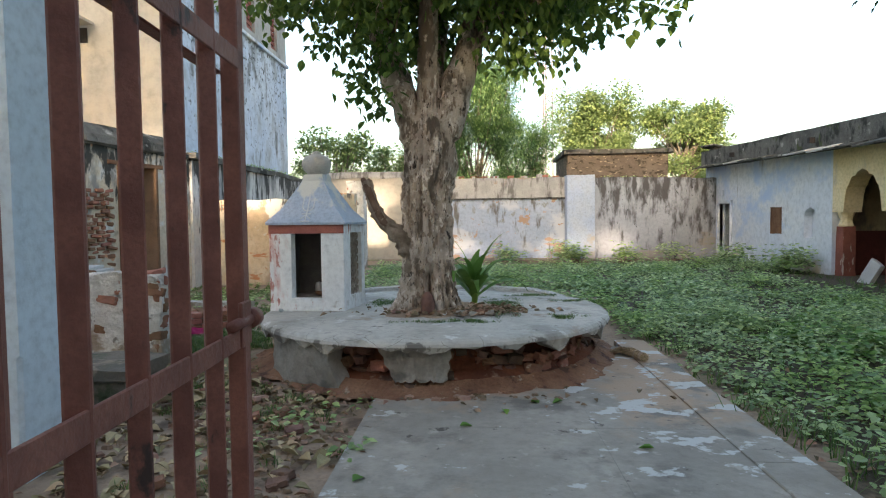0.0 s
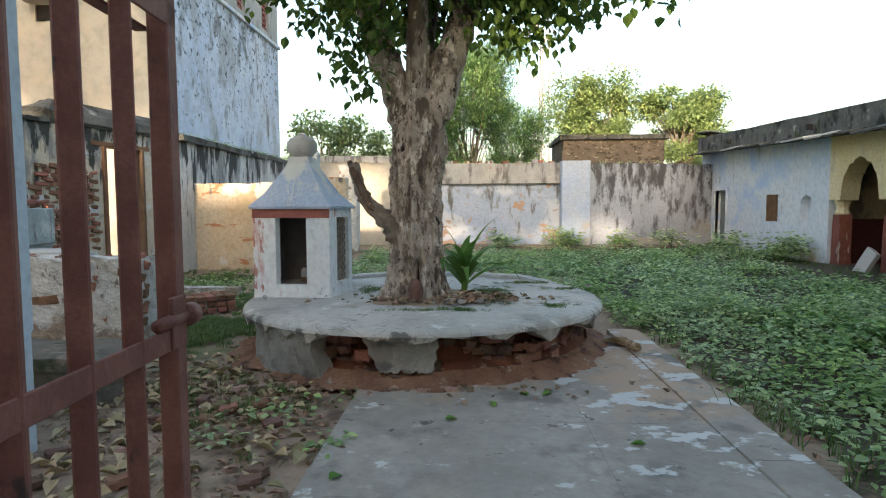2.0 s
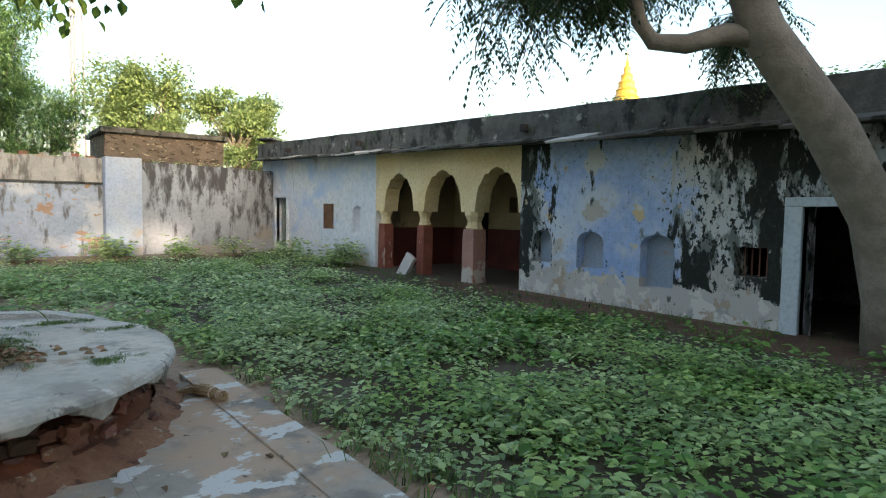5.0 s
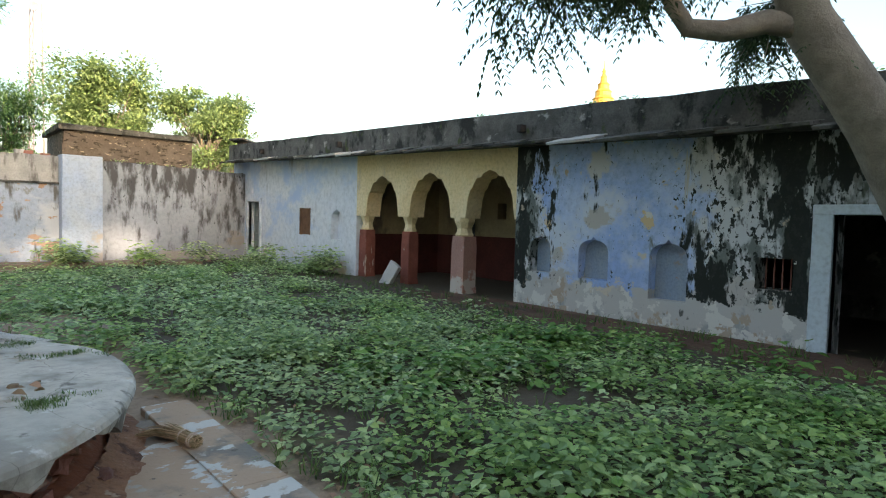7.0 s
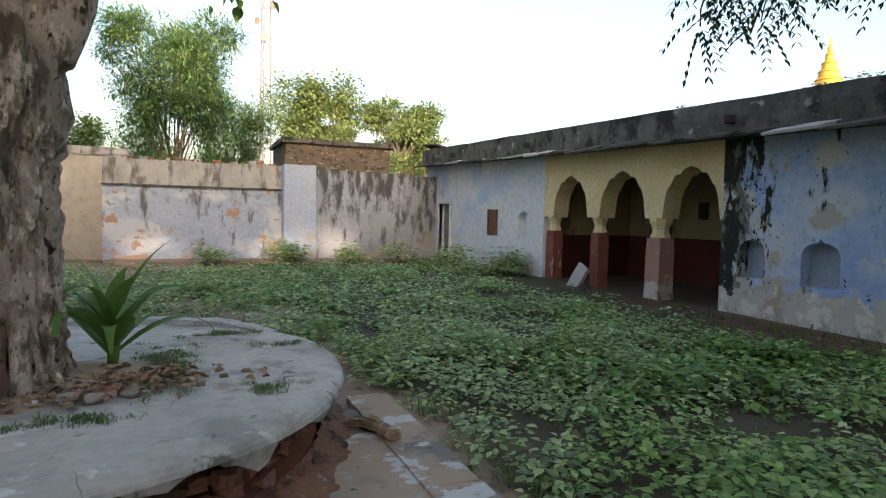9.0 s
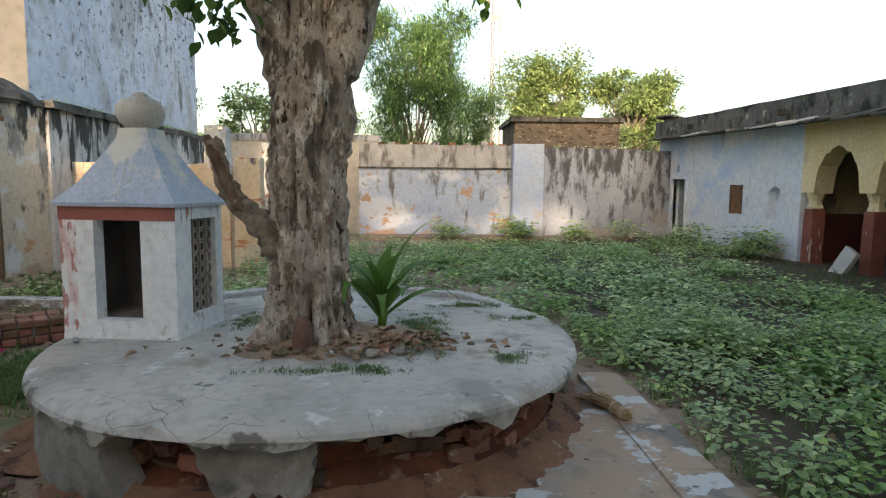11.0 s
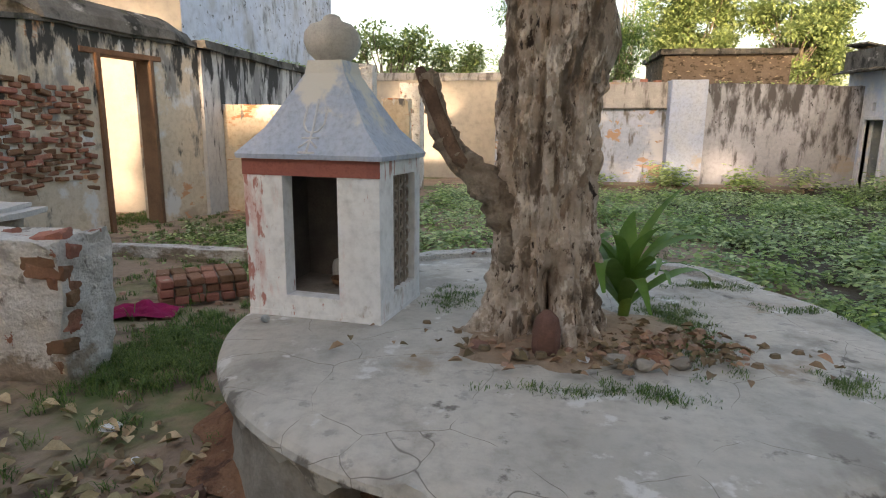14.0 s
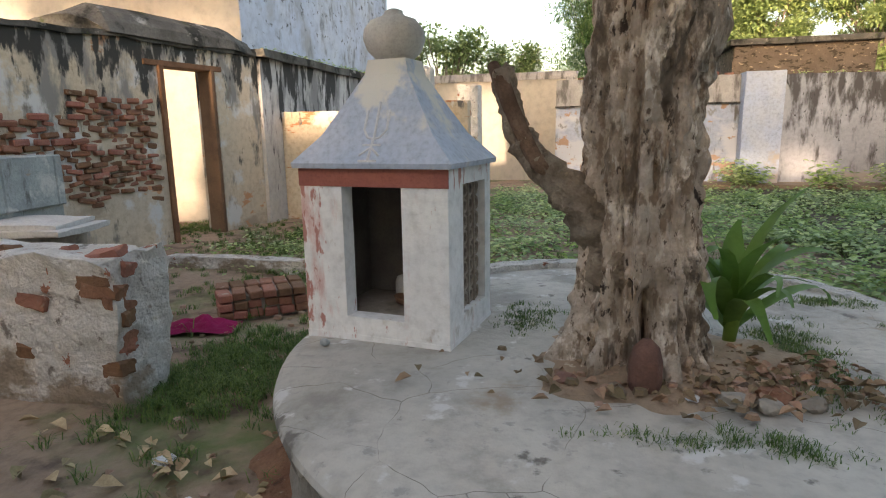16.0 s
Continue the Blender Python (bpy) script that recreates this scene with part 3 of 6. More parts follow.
NICHE = surf("niche_wash", (0.30, 0.38, 0.50), (0.36, 0.40, 0.44), scale=2, bump=0.3, layers=[((0.34, 0.30, 0.26), (3, 3, 3), 0.58, 0.70, 0, 1, 0), ((0.42, 0.22, 0.14), (3, 3, 4), 0.66, 0.70, 0, 1, 0)])
for ya, yb, z0, z1, m in ((15.1, 15.8, 0.8, 1.75, ARCWHITE), (8.25, 8.83, 0.48, 1.3, NICHE), (7.1, 7.8, 0.44, 1.3, NICHE), (5.8, 6.52, 0.24, 1.3, NICHE)):
    part("niche_back", boxed(8.90, 9.08, ya, yb, z0, z1), m, arc)
# pillars
def pillar(y, w, mat, shaft, cap_z):
    col = thing("pillar", 8.9, y, -0.12, label="verandah pillar with %s shaft and ochre capital" % shaft, category="pillar", group="verandah pillars")
    prof = [(w * 0.74, 0), (w * 0.72, 0.10), (w * 0.70, 0.24), (w * 0.68, 1.0), (w * 0.67, cap_z)]
    bm = lathe(prof, 4, 0.03)
    bmesh.ops.bevel(bm, geom=[e for e in bm.edges if abs((e.verts[0].co - e.verts[1].co).z) > 0.05], offset=0.02, segments=2, affect="EDGES")
    part("shaft", bm, mat, col)
    part("capital", lathe([(w * 0.50, cap_z), (w * 0.54, cap_z + 0.03), (w * 0.46, cap_z + 0.08), (w * 0.42, cap_z + 0.16), (w * 0.50, cap_z + 0.24), (w * 0.58, cap_z + 0.30), (w * 0.60, 1.624)], 8), YELLOW, col)
    return col


pillar(14.29, 0.30, PILRED, "dark red", 1.28)
pillar(12.55, 0.29, PILRED, "flaking dark red", 1.28)
pillar(10.73, 0.38, PILPINK, "faded pink", 1.24)
# verandah inside
inner = thing("verandah_walls", label="ochre verandah walls with dark red dado", category="wall", kind="structure")
pi_ = lambda u, z, d: (11.4 + d, u, z)
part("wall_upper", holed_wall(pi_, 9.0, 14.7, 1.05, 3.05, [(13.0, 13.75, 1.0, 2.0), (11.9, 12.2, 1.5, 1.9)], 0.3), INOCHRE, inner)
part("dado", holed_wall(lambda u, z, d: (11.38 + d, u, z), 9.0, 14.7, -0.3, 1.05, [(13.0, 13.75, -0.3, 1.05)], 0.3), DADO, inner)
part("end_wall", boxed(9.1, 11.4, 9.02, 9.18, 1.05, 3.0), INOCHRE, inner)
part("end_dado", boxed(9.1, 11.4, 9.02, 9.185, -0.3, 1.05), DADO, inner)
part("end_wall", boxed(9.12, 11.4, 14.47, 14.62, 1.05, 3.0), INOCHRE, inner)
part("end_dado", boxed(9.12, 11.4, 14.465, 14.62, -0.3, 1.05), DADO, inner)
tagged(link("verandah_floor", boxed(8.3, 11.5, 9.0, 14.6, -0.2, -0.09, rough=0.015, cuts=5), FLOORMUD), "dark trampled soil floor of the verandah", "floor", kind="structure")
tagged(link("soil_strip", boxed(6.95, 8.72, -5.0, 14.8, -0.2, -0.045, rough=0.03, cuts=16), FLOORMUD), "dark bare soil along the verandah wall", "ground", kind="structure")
tagged(link("ceiling", boxed(8.75, 13.2, -6.0, 22.4, 3.02, 3.12), DARK), "verandah ceiling coloured near black for the shade inside", "ceiling", kind="structure")
rear = thing("building_rear_wall", label="plain rear walls of the verandah building", category="wall", kind="structure")
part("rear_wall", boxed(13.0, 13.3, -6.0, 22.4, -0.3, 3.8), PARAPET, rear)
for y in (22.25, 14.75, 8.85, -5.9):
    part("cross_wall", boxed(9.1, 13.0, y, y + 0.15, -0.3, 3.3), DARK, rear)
part("roof", boxed(8.9, 13.3, -6.0, 22.4, 3.2, 3.26), PARAPET, rear)
# parapet, eave slabs
par = thing("parapet", label="blackened parapet above the verandah eaves", category="parapet", kind="structure")
part("parapet_wall", holed_wall(lambda u, z, d: (8.52 + d, u, z), -6.0, 22.4, lambda u: eave(u) + 0.02, lambda u: eave(u) + 0.54 + 0.02 * noise.noise(Vector((u * 0.9, 0, 4))), [], 0.42, step=0.3), PARAPET, par)
part("cornice", holed_wall(lambda u, z, d: (8.42 + d, u, z), -6.0, 22.4, lambda u: eave(u) - 0.06, lambda u: eave(u) + 0.02, [], 0.3, step=0.4), PARAPET, par)
r = random.Random(5)
y = -6.0
while y < 22.0:
    w = r.uniform(0.7, 1.1)
    bm = boxed(-0.36, 0.12, 0.012, w, -0.02, 0.025, bev=0.008, rough=0.012, cuts=2)
    part("eave_slab", bm, SLATE if r.random() < 0.22 else PARAPET, par, matrix=pose(8.40, y, eave(y) + 0.0, 0, -12 + r.uniform(-4, 4), 0))
    y += w
for yy in (19.6, 15.0, 8.87):
    part("spout", boxed(8.38, 8.6, yy - 0.05, yy + 0.05, eave(yy) + 0.16, eave(yy) + 0.30, bev=0.01), DARK, par)
# doors and windows of the building
d1 = thing("door_1", label="half open old door in a pale frame", category="door", kind="structure")
part("frame_post", boxed(8.64, 8.80, 21.10, 21.20, -0.1, 1.98, bev=0.008), ARCWHITE, d1)
part("frame_post", boxed(8.64, 8.80, 20.08, 20.18, -0.1, 1.98, bev=0.008), ARCWHITE, d1)
part("lintel", boxed(8.635, 8.80, 20.08, 21.20, 1.90, 2.0, bev=0.008), ARCWHITE, d1)
part("door_leaf", boxed(8.85, 9.65, 20.98, 21.03, -0.1, 1.88, bev=0.006), CEMENT, d1)
d2 = thing("door_2", label="dark open doorway in a pale blue frame", category="door", kind="structure")
part("frame_post", boxed(8.64, 8.84, 4.08, 4.30, -0.3, 1.70, bev=0.01), PALEBLUE, d2)
part("frame_post", boxed(8.64, 8.84, 2.98, 3.10, -0.3, 1.70, bev=0.01), PALEBLUE, d2)
part("lintel", boxed(8.63, 8.84, 2.98, 4.30, 1.62, 1.74, bev=0.01), PALEBLUE, d2)
w1 = thing("window_1", label="small brown wooden slatted shutter window", category="window", kind="structure")
part("frame", boxed(8.70, 8.80, 16.86, 16.93, 0.93, 1.69), WOOD, w1)
part("frame", boxed(8.70, 8.80, 17.45, 17.52, 0.93, 1.69), WOOD, w1)
for i in range(6):
    part("slat", boxed(8.73, 8.77, 16.93 + i * 0.09, 17.005 + i * 0.09, 0.94, 1.68, bev=0.006), WOOD, w1)
w2 = thing("window_2", label="small dark window hole with iron bars", category="window", kind="structure")
for i in range(4):
    part("bar", boxed(8.86, 8.875, 4.57 + i * 0.1, 4.585 + i * 0.1, 0.65, 1.06), IRON, w2)
# stone slab leaning on a pillar
tagged(link("stone_slab", boxed(-0.05, 0.05, -0.16, 0.16, 0, 0.62, bev=0.012, rough=0.006, cuts=2), SLATE, matrix=pose(8.36, 12.80, -0.11, 27, 12, 8)),
       "pale stone slab leaning against a verandah pillar", "stone slab")

# ---------- left wall, blue building ----------
WA, WD = Vector((-6.5, 10.3, 0)), Vector((math.sin(radians(12)), math.cos(radians(12)), 0))
WN = Vector((-WD.y, WD.x, 0))
pw = lambda u, z, d: tuple(WA + WD * u + WN * d + Vector((0, 0, z)))
west = thing("wall_west", label="old boundary wall, cream plaster with black stains and exposed brick", category="wall", kind="structure")
wtop = lambda u: 2.80 + 0.02 * u * (u < 0) + 0.05 * noise.noise(Vector((u * 1.1, 8, 0))) + 0.02 * noise.noise(Vector((u * 5, 8, 2)))
part("wall_face", holed_wall(pw, -10.5, 2.1, -0.2, wtop, [(0.12, 1.17, -0.15, 2.54)], 0.42, step=0.2), LEFTWALL, west)
part("coping", holed_wall(lambda u, z, d: pw(u, z, d - 0.05), -10.5, 2.1, wtop, lambda u: wtop(u) + 0.07 + 0.02 * noise.noise(Vector((u * 7, 2, 2))), [], 0.55, step=0.2), PARAPET, west)
part("jamb", boxed(-0.02, 0.05, -0.04, 0.26, -0.1, 2.52, bev=0.01), WOODLIT, west, "weathered wooden door jamb", matrix=Matrix.Translation(WA + WD * 1.08) @ pose(0, 0, 0, 0, 0, 90 - 12))
part("jamb", boxed(-0.02, 0.06, -0.05, 0.20, -0.1, 2.52, bev=0.01), WOOD, west, matrix=Matrix.Translation(WA + WD * 0.14) @ pose(0, 0, 0, 0, 0, 90 - 12))
part("lintel", boxed(-0.1, 1.3, -0.02, 0.3, 2.50, 2.58, bev=0.01), WOOD, west, matrix=Matrix.Translation(WA) @ pose(0, 0, 0, 0, 0, 78))
# vaulted coping over the doorway
bm = bmesh.new()
ring = [(0.42 * math.cos(a), 0.0, 0.40 * math.sin(a)) for a in np.linspace(0, math.pi, 9)]
va = [bm.verts.new((-1.15 + 0.08 * i - 0.1, q[0], q[2] * 0.55)) for i, q in enumerate(ring)]
vb = [bm.verts.new((-0.6, q[0] * 1.05, q[2])) for q in ring]
vc = [bm.verts.new((1.5, q[0] * 1.05, q[2])) for q in ring]
vd = [bm.verts.new((1.95, q[0], q[2] * 0.6)) for q in ring]
for p, q in ((va, vb), (vb, vc), (vc, vd)):
    for i in range(8):
        bm.faces.new((p[i], p[i + 1], q[i + 1], q[i]))
bm.faces.new(va)
bm.faces.new(vd)
bmesh.ops.subdivide_edges(bm, edges=bm.edges[:], cuts=2, use_grid_fill=True)
for v in bm.verts:
    v.co += noise.noise_vector(v.co * 5) * 0.03
tagged(link("vault_coping", bm, PARAPET, matrix=Matrix.Translation(WA + WN * 0.35 + Vector((0, 0, 2.84))) @ pose(0, 0, 0, 0, 0, 78)), "dark mossy vaulted coping above the old doorway", "coping", kind="structure")
w2w = thing("wall_northwest", label="black stained boundary wall below the tall building", category="wall", kind="structure")
STREAK = surf("black_streaked_wash", (0.62, 0.62, 0.62), (0.54, 0.53, 0.50), scale=0.9, bump=0.4, layers=[((0.26, 0.26, 0.26), (2.0, 2.0, 0.8), 0.54, 0.70, 0.8, 2.8, 0.14), ((0.055, 0.056, 0.056), (4.2, 4.2, 1.0), 0.62, 0.70, 0.8, 2.8, 0.18)])
part("wall_face", holed_wall(lambda u, z, d: (-6.0 + 0.02 * (u - 12.4) - d, u, z), 12.36, 20.6, -0.2, lambda u: 2.82 + 0.06 * noise.noise(Vector((u * 1.5, 0, 0))), [], 0.28, step=0.25), STREAK, w2w)
part("coping", boxed(-6.35, -5.86, 12.3, 20.7, 2.80, 2.93, bev=0.03, rough=0.05, cuts=10), PARAPET, w2w)

bld = thing("apartment_building", label="tall house with cream front and mould stained blue white side", category="building", kind="structure")
part("front_wall", holed_wall(lambda u, z, d: (u, 12.42 + d + 0.06 * (u + 6.35), z), -15.0, -6.35, -0.2, 11.5, [
    (-11.9, -11.0, 7.25, 8.6), (-8.3, -7.4, 7.2, 8.6), (-12.1, -11.35, 5.35, 5.7), (-8.95, -8.2, 5.3, 5.65)], 0.3), CREAM, bld)
part("moulding", boxed(-15.0, -6.30, 12.36, 12.42, 6.72, 6.82), BLUEFACE, bld, matrix=pose(0, 0, 0))
part("side_wall", holed_wall(lambda u, z, d: (-6.34 - d, u, z), 12.43, 20.1, -0.2, 6.70, [], 0.3), BLUEFACE, bld)
part("upper_side_wall", holed_wall(lambda u, z, d: (-6.34 - d, u, z), 12.43, 20.1, 6.80, 11.5, [(13.5, 14.15, 7.0, 8.3), (16.6, 17.25, 7.0, 8.3), (18.6, 19.2, 7.0, 8.3)], 0.3), GREYFACE, bld)
part("string_course", boxed(-6.7, -6.26, 12.40, 20.15, 6.70, 6.80, bev=0.01), ARCWHITE, bld)
part("back_wall", boxed(-15.0, -6.64, 19.8, 20.1, -0.2, 11.5), GREYFACE, bld)
part("roof", boxed(-15.0, -6.4, 12.6, 20.0, 11.3, 11.45), GREYFACE, bld)
for u in (-11.9, -8.3):
    wi = part("window", boxed(u, u + 0.9, 12.42 + 0.06 * (u + 6.8), 12.50 + 0.06 * (u + 6.8), 7.25, 8.6), DARK, bld)
    for k in range(9):
        part("slat", boxed(u + 0.05, u + 0.85, 12.38 + 0.06 * (u + 6.8), 12.42 + 0.06 * (u + 6.8), 7.3 + k * 0.145, 7.39 + k * 0.145), REDBAND, wi)
for u in (-12.1, -8.95):
    part("ventilator", boxed(u, u + 0.75, 12.30, 12.36, 5.35, 5.65), DARK, bld)
    part("sunshade", boxed(u - 0.15, u + 0.95, 11.75, 12.25, 5.68, 5.74), CREAM, bld)
for yy in (13.5, 16.6, 18.6):
    wi = part("window", boxed(-6.52, -6.46, yy, yy + 0.65, 7.0, 8.3), DARK, bld)
    for k in range(8):
        part("slat", boxed(-6.46, -6.42, yy + 0.04, yy + 0.61, 7.05 + k * 0.155, 7.15 + k * 0.155), REDBAND, wi)

# short ruined wall and posts
sw = thing("ruined_wall", label="short ochre plastered wall with bare brick courses", category="wall", kind="structure")
part("wall_face", holed_wall(lambda u, z, d: (u, 12.95 - 0.05 * (u + 6) + d, z), -5.98, -3.1, -0.2, lambda u: 1.92 + 0.04 * noise.noise(Vector((u * 2.2, 5, 0))), [], 0.3, step=0.2), OCHREWALL, sw)
def stone_post(x, y, w, hgt, mat, rz, label):
    bm = boxed(-w / 2, w / 2, -w / 2, w / 2, -0.1, hgt, bev=0.05, rough=0.02, cuts=5)
    return tagged(link("gate_post", bm, mat, matrix=pose(x, y, 0, 0, 0, rz)), label, "post", "old masonry posts")


stone_post(-3.42, 13.2, 0.40, 2.62, WHITERUIN, 4, "tall whitewashed masonry post with worn top")
stone_post(-2.72, 12.75, 0.46, 2.02, OCHREWALL, 6, "short ochre masonry post with rounded top")
stone_post(-3.45, 17.6, 0.52, 2.62, WHITERUIN, 0, "pale masonry post standing before the lit wall")
lit = thing("wall_far", label="cream wall catching the low sun", category="wall", kind="structure")
part("wall_face", holed_wall(lambda u, z, d: (u, 21.8 + d, z), -6.0, -1.0, -0.2, lambda u: 3.05 + 0.06 * noise.noise(Vector((u * 2, 5, 7))), [], 0.3, step=0.25), CREAM, lit)
part("coping", boxed(-6.0, -1.0, 21.75, 22.15, 3.02, 3.25, bev=0.02, rough=0.05, cuts=8), COPING, lit)

# low white ruin, cistern, bowl, plinth
tagged(link("low_wall", boxed(-5.5, -3.08, 5.62, 6.05, -0.1, 0.88, bev=0.05, rough=0.06, cuts=14), WHITERUIN, matrix=pose(0, 0.0, 0, 0, 0, 0)), "broken low masonry wall with crumbling white plaster", "wall")
low_wall = bpy.data.objects["low_wall"]
rng = random.Random(15)
for i in range(24):
    spin = (rng.uniform(-12, 12), rng.uniform(-12, 12), rng.uniform(-20, 20))
    if i < 14:
        mtx = pose(-3.17 + rng.uniform(-0.05, 0.0), 5.70 + rng.uniform(-0.05, 0.06), 0.86 - 0.058 * i, *spin)
    elif i < 19:
        mtx = pose(rng.uniform(-5.3, -3.3), rng.uniform(5.70, 5.95), 0.84, *spin)
    else:
        mtx = pose(rng.uniform(-5.3, -3.5), 5.675, rng.uniform(0.3, 0.75), *spin)
    part("brick", boxed(-0.11, 0.11, -0.055, 0.055, -0.045, 0.045, bev=0.014, rough=0.012, cuts=1), BRICK, low_wall, matrix=mtx)
cist = thing("cistern", -6.05, 7.1, 0, 8, "grey cement water tank behind the low wall", "water tank")
part("base", boxed(-0.75, 0.70, -0.4, 0.4, -0.05, 0.92, bev=0.02, rough=0.01, cuts=2), CEMENT, cist)
for a in ((-0.75, 0.75, -0.4, -0.3), (-0.75, 0.75, 0.3, 0.4), (-0.75, -0.65, -0.3, 0.3), (0.65, 0.75, -0.3, 0.3)):
    part("side", boxed(*a, 0.915, 1.38, bev=0.012), CEMENT, cist)
tagged(link("stone_bowl", lathe([(0.12, 0), (0.27, 0.06), (0.33, 0.18), (0.31, 0.27), (0.26, 0.27), (0.20, 0.10)], 20, 0.05), FINIAL, smooth=True, matrix=pose(-6.35, 7.05, 1.38)), "chipped stone bowl resting on the tank", "bowl")
MOSSY = surf("mossy_masonry", (0.20, 0.165, 0.13), (0.13, 0.115, 0.09), scale=3, bump=0.7, bscale=24, layers=[((0.30, 0.23, 0.17), (4, 4, 4), 0.56, 0.68, 0, 1, 0), ((0.06, 0.075, 0.04), (2.5, 2.5, 3), 0.54, 0.66, 0, 1, 0)])
plinth = thing("plinth", -2.98, 4.05, 0, 0, "low weathered masonry plinth beside the path", "plinth")
part("body", boxed(-0.64, 0.64, -0.28, 0.28, -0.1, 0.27, bev=0.02, rough=0.03, cuts=6), MOSSY, plinth)
part("top_slab", boxed(-0.67, 0.67, -0.31, 0.31, 0.262, 0.35, bev=0.015, rough=0.02, cuts=8), MOSSY, plinth)
tagged(link("stone_edging", boxed(-5.4, -3.4, 8.85, 9.05, -0.1, 0.14, bev=0.02, rough=0.02, cuts=5), WHITERUIN), "low plastered edging across the yard", "edging")
tagged(link("gate_pillar", boxed(-3.0, -2.25, 2.7, 3.1, -0.1, 3.0, bev=0.02, rough=0.008, cuts=3), PALEBLUE), "pale blue washed gate pillar", "pillar")

# added unseen wall behind the camera: blocks the low sun, holes shape its patches
south = thing("sun_blocker_wall", label="added unseen wall that blocks the low sun, holes cut for sun patches", category="wall", kind="structure")
part("wall_face", holed_wall(lambda u, z, d: (u, -8.0 - d, z), -34, 16, -0.3, lambda u: 13.0 if u < -5 else 11.0, [
    (-16.5, -15.0, 4.8, 7.0), (-14.2, -13.4, 5.2, 7.2), (-12.6, -12.0, 5.5, 6.9), (-11.4, -9.6, 3.4, 6.6), (-9.0, -7.2, 5.0, 7.5), (-4.85, -3.7, 4.5, 4.95), (-1.5, -0.7, 4.65, 5.25), (-0.3, 0.2, 5.05, 5.65), (0.5, 1.3, 4.67, 5.4)], 0.3, step=3), CREAM, south)

# ---------- shrine ----------
def make_shrine():
    s = thing("shrine", -1.53, 6.02, 0.475, -8.6, "small whitewashed shrine with blue pyramid roof and trident relief", "shrine")
    W, D, H = 0.408, 0.312, 0.885     # half width, half depth, wall height
    front = holed_wall(lambda u, z, d: (u, -D + d, z), -W, W, 0, H, [(-0.165, 0.165, 0.125, 0.795)], 0.10, step=0.1)
    part("front_wall", front, SHRINE, s)
    side = holed_wall(lambda u, z, d: (W - d, u, z), -D + 0.10, D, 0, H, [(-0.12, 0.22, 0.14, 0.80)], 0.08, step=0.1)
    part("side_wall", side, SHRINE, s)
    part("side_wall", boxed(-W, -W + 0.08, -D + 0.10, D, 0, H), SHRINE, s)
    # dark lime for thin sheets lining the back, left wall and ceiling
    DARKLIME = surf("dark_lime", (0.17, 0.15, 0.135), (0.12, 0.105, 0.095), scale=5, bump=0.3)
    part("back_wall", boxed(-W + 0.08, W - 0.08, D - 0.08, D, 0, H), SHRINE, s)
    part("sooty_lining", boxed(-W + 0.083, W - 0.083, D - 0.09, D - 0.083, 0.12, H), DARKLIME, s)
    part("sooty_lining", boxed(-W + 0.083, -W + 0.09, -D + 0.11, D - 0.093, 0.12, H), DARKLIME, s)
    part("ceiling_lining", boxed(-W + 0.093, W - 0.083, -D + 0.103, D - 0.093, H - 0.03, H - 0.004), DARKLIME, s)
    part("floor", boxed(-W + 0.08, W - 0.08, -D + 0.10, D - 0.08, 0, 0.118), RENDER, s)
    part("base", boxed(-W - 0.003, W + 0.003, -D - 0.003, D + 0.003, -0.02, 0.03), SHRINE, s)
    LATT = surf("stained_lattice", (0.40, 0.36, 0.31), (0.27, 0.22, 0.18), scale=9, bump=0.4)
    lat = part("lattice", boxed(W - 0.055, W - 0.03, -0.12, -0.105, 0.14, 0.80), LATT, s, "pierced cement lattice")
    for i in range(4):
        for j in range(8):
            bm = bmesh.new()
            c = Vector((W - 0.045, -0.12 + 0.0425 + i * 0.085, 0.14 + 0.0412 + j * 0.0825))
            pts = [c + Vector((0, 0.036 * math.cos(a), 0.036 * math.sin(a))) for a in np.linspace(0, 2 * math.pi, 9)]
            tube(bm, pts, [0.009] * 9, 5)
            part("lattice_ring", bm, LATT, lat)
    for p in range(3):
        part("lattice_bar", boxed(W - 0.055, W - 0.03, -0.12 + 0.085 * (p + 1) - 0.006, -0.12 + 0.085 * (p + 1) + 0.006, 0.14, 0.80), LATT, lat)
    # red painted band below the eaves
    part("red_band", holed_wall(lambda u, z, d: (u, -D - 0.004 + d, z), -W - 0.004, W + 0.004, 0.795, H - 0.002, [], 0.004, step=0.1), REDBAND, s)
    bm = bmesh.new()
    prof = [(W + 0.025, D + 0.025, H), (W + 0.03, D + 0.03, H + 0.025), (0.305, 0.248, H + 0.16), (0.205, 0.172, H + 0.32), (0.12, 0.11, H + 0.46), (0.105, 0.10, H + 0.53)]
    rings = []
    for a, b, z in prof:
        rings.append([bm.verts.new((sx * a, sy * b, z)) for sx, sy in ((-1, -1), (1, -1), (1, 1), (-1, 1))])
    for p, q in zip(rings, rings[1:]):
        for i in range(4):
            bm.faces.new((p[i], p[(i + 1) % 4], q[(i + 1) % 4], q[i]))
    bm.faces.new(rings[0][::-1])
    bm.faces.new(rings[-1])
    part("roof", bm, SHRROOF, s, "blue washed pyramid roof, white at the top")
    bm = bmesh.new()
    prof = [(0.085, 0), (0.10, 0.02), (0.135, 0.055), (0.155, 0.11), (0.15, 0.16), (0.115, 0.205), (0.06, 0.225), (0.05, 0.235), (0.045, 0.25), (0.02, 0.262)]
    rings = []
    for rr, z in prof:
        rings.append([bm.verts.new((rr * (1 + 0.035 * math.cos(10 * a)) * math.cos(a), rr * (1 + 0.035 * math.cos(10 * a)) * math.sin(a), z)) for a in np.linspace(0, 2 * math.pi, 40, endpoint=False)])
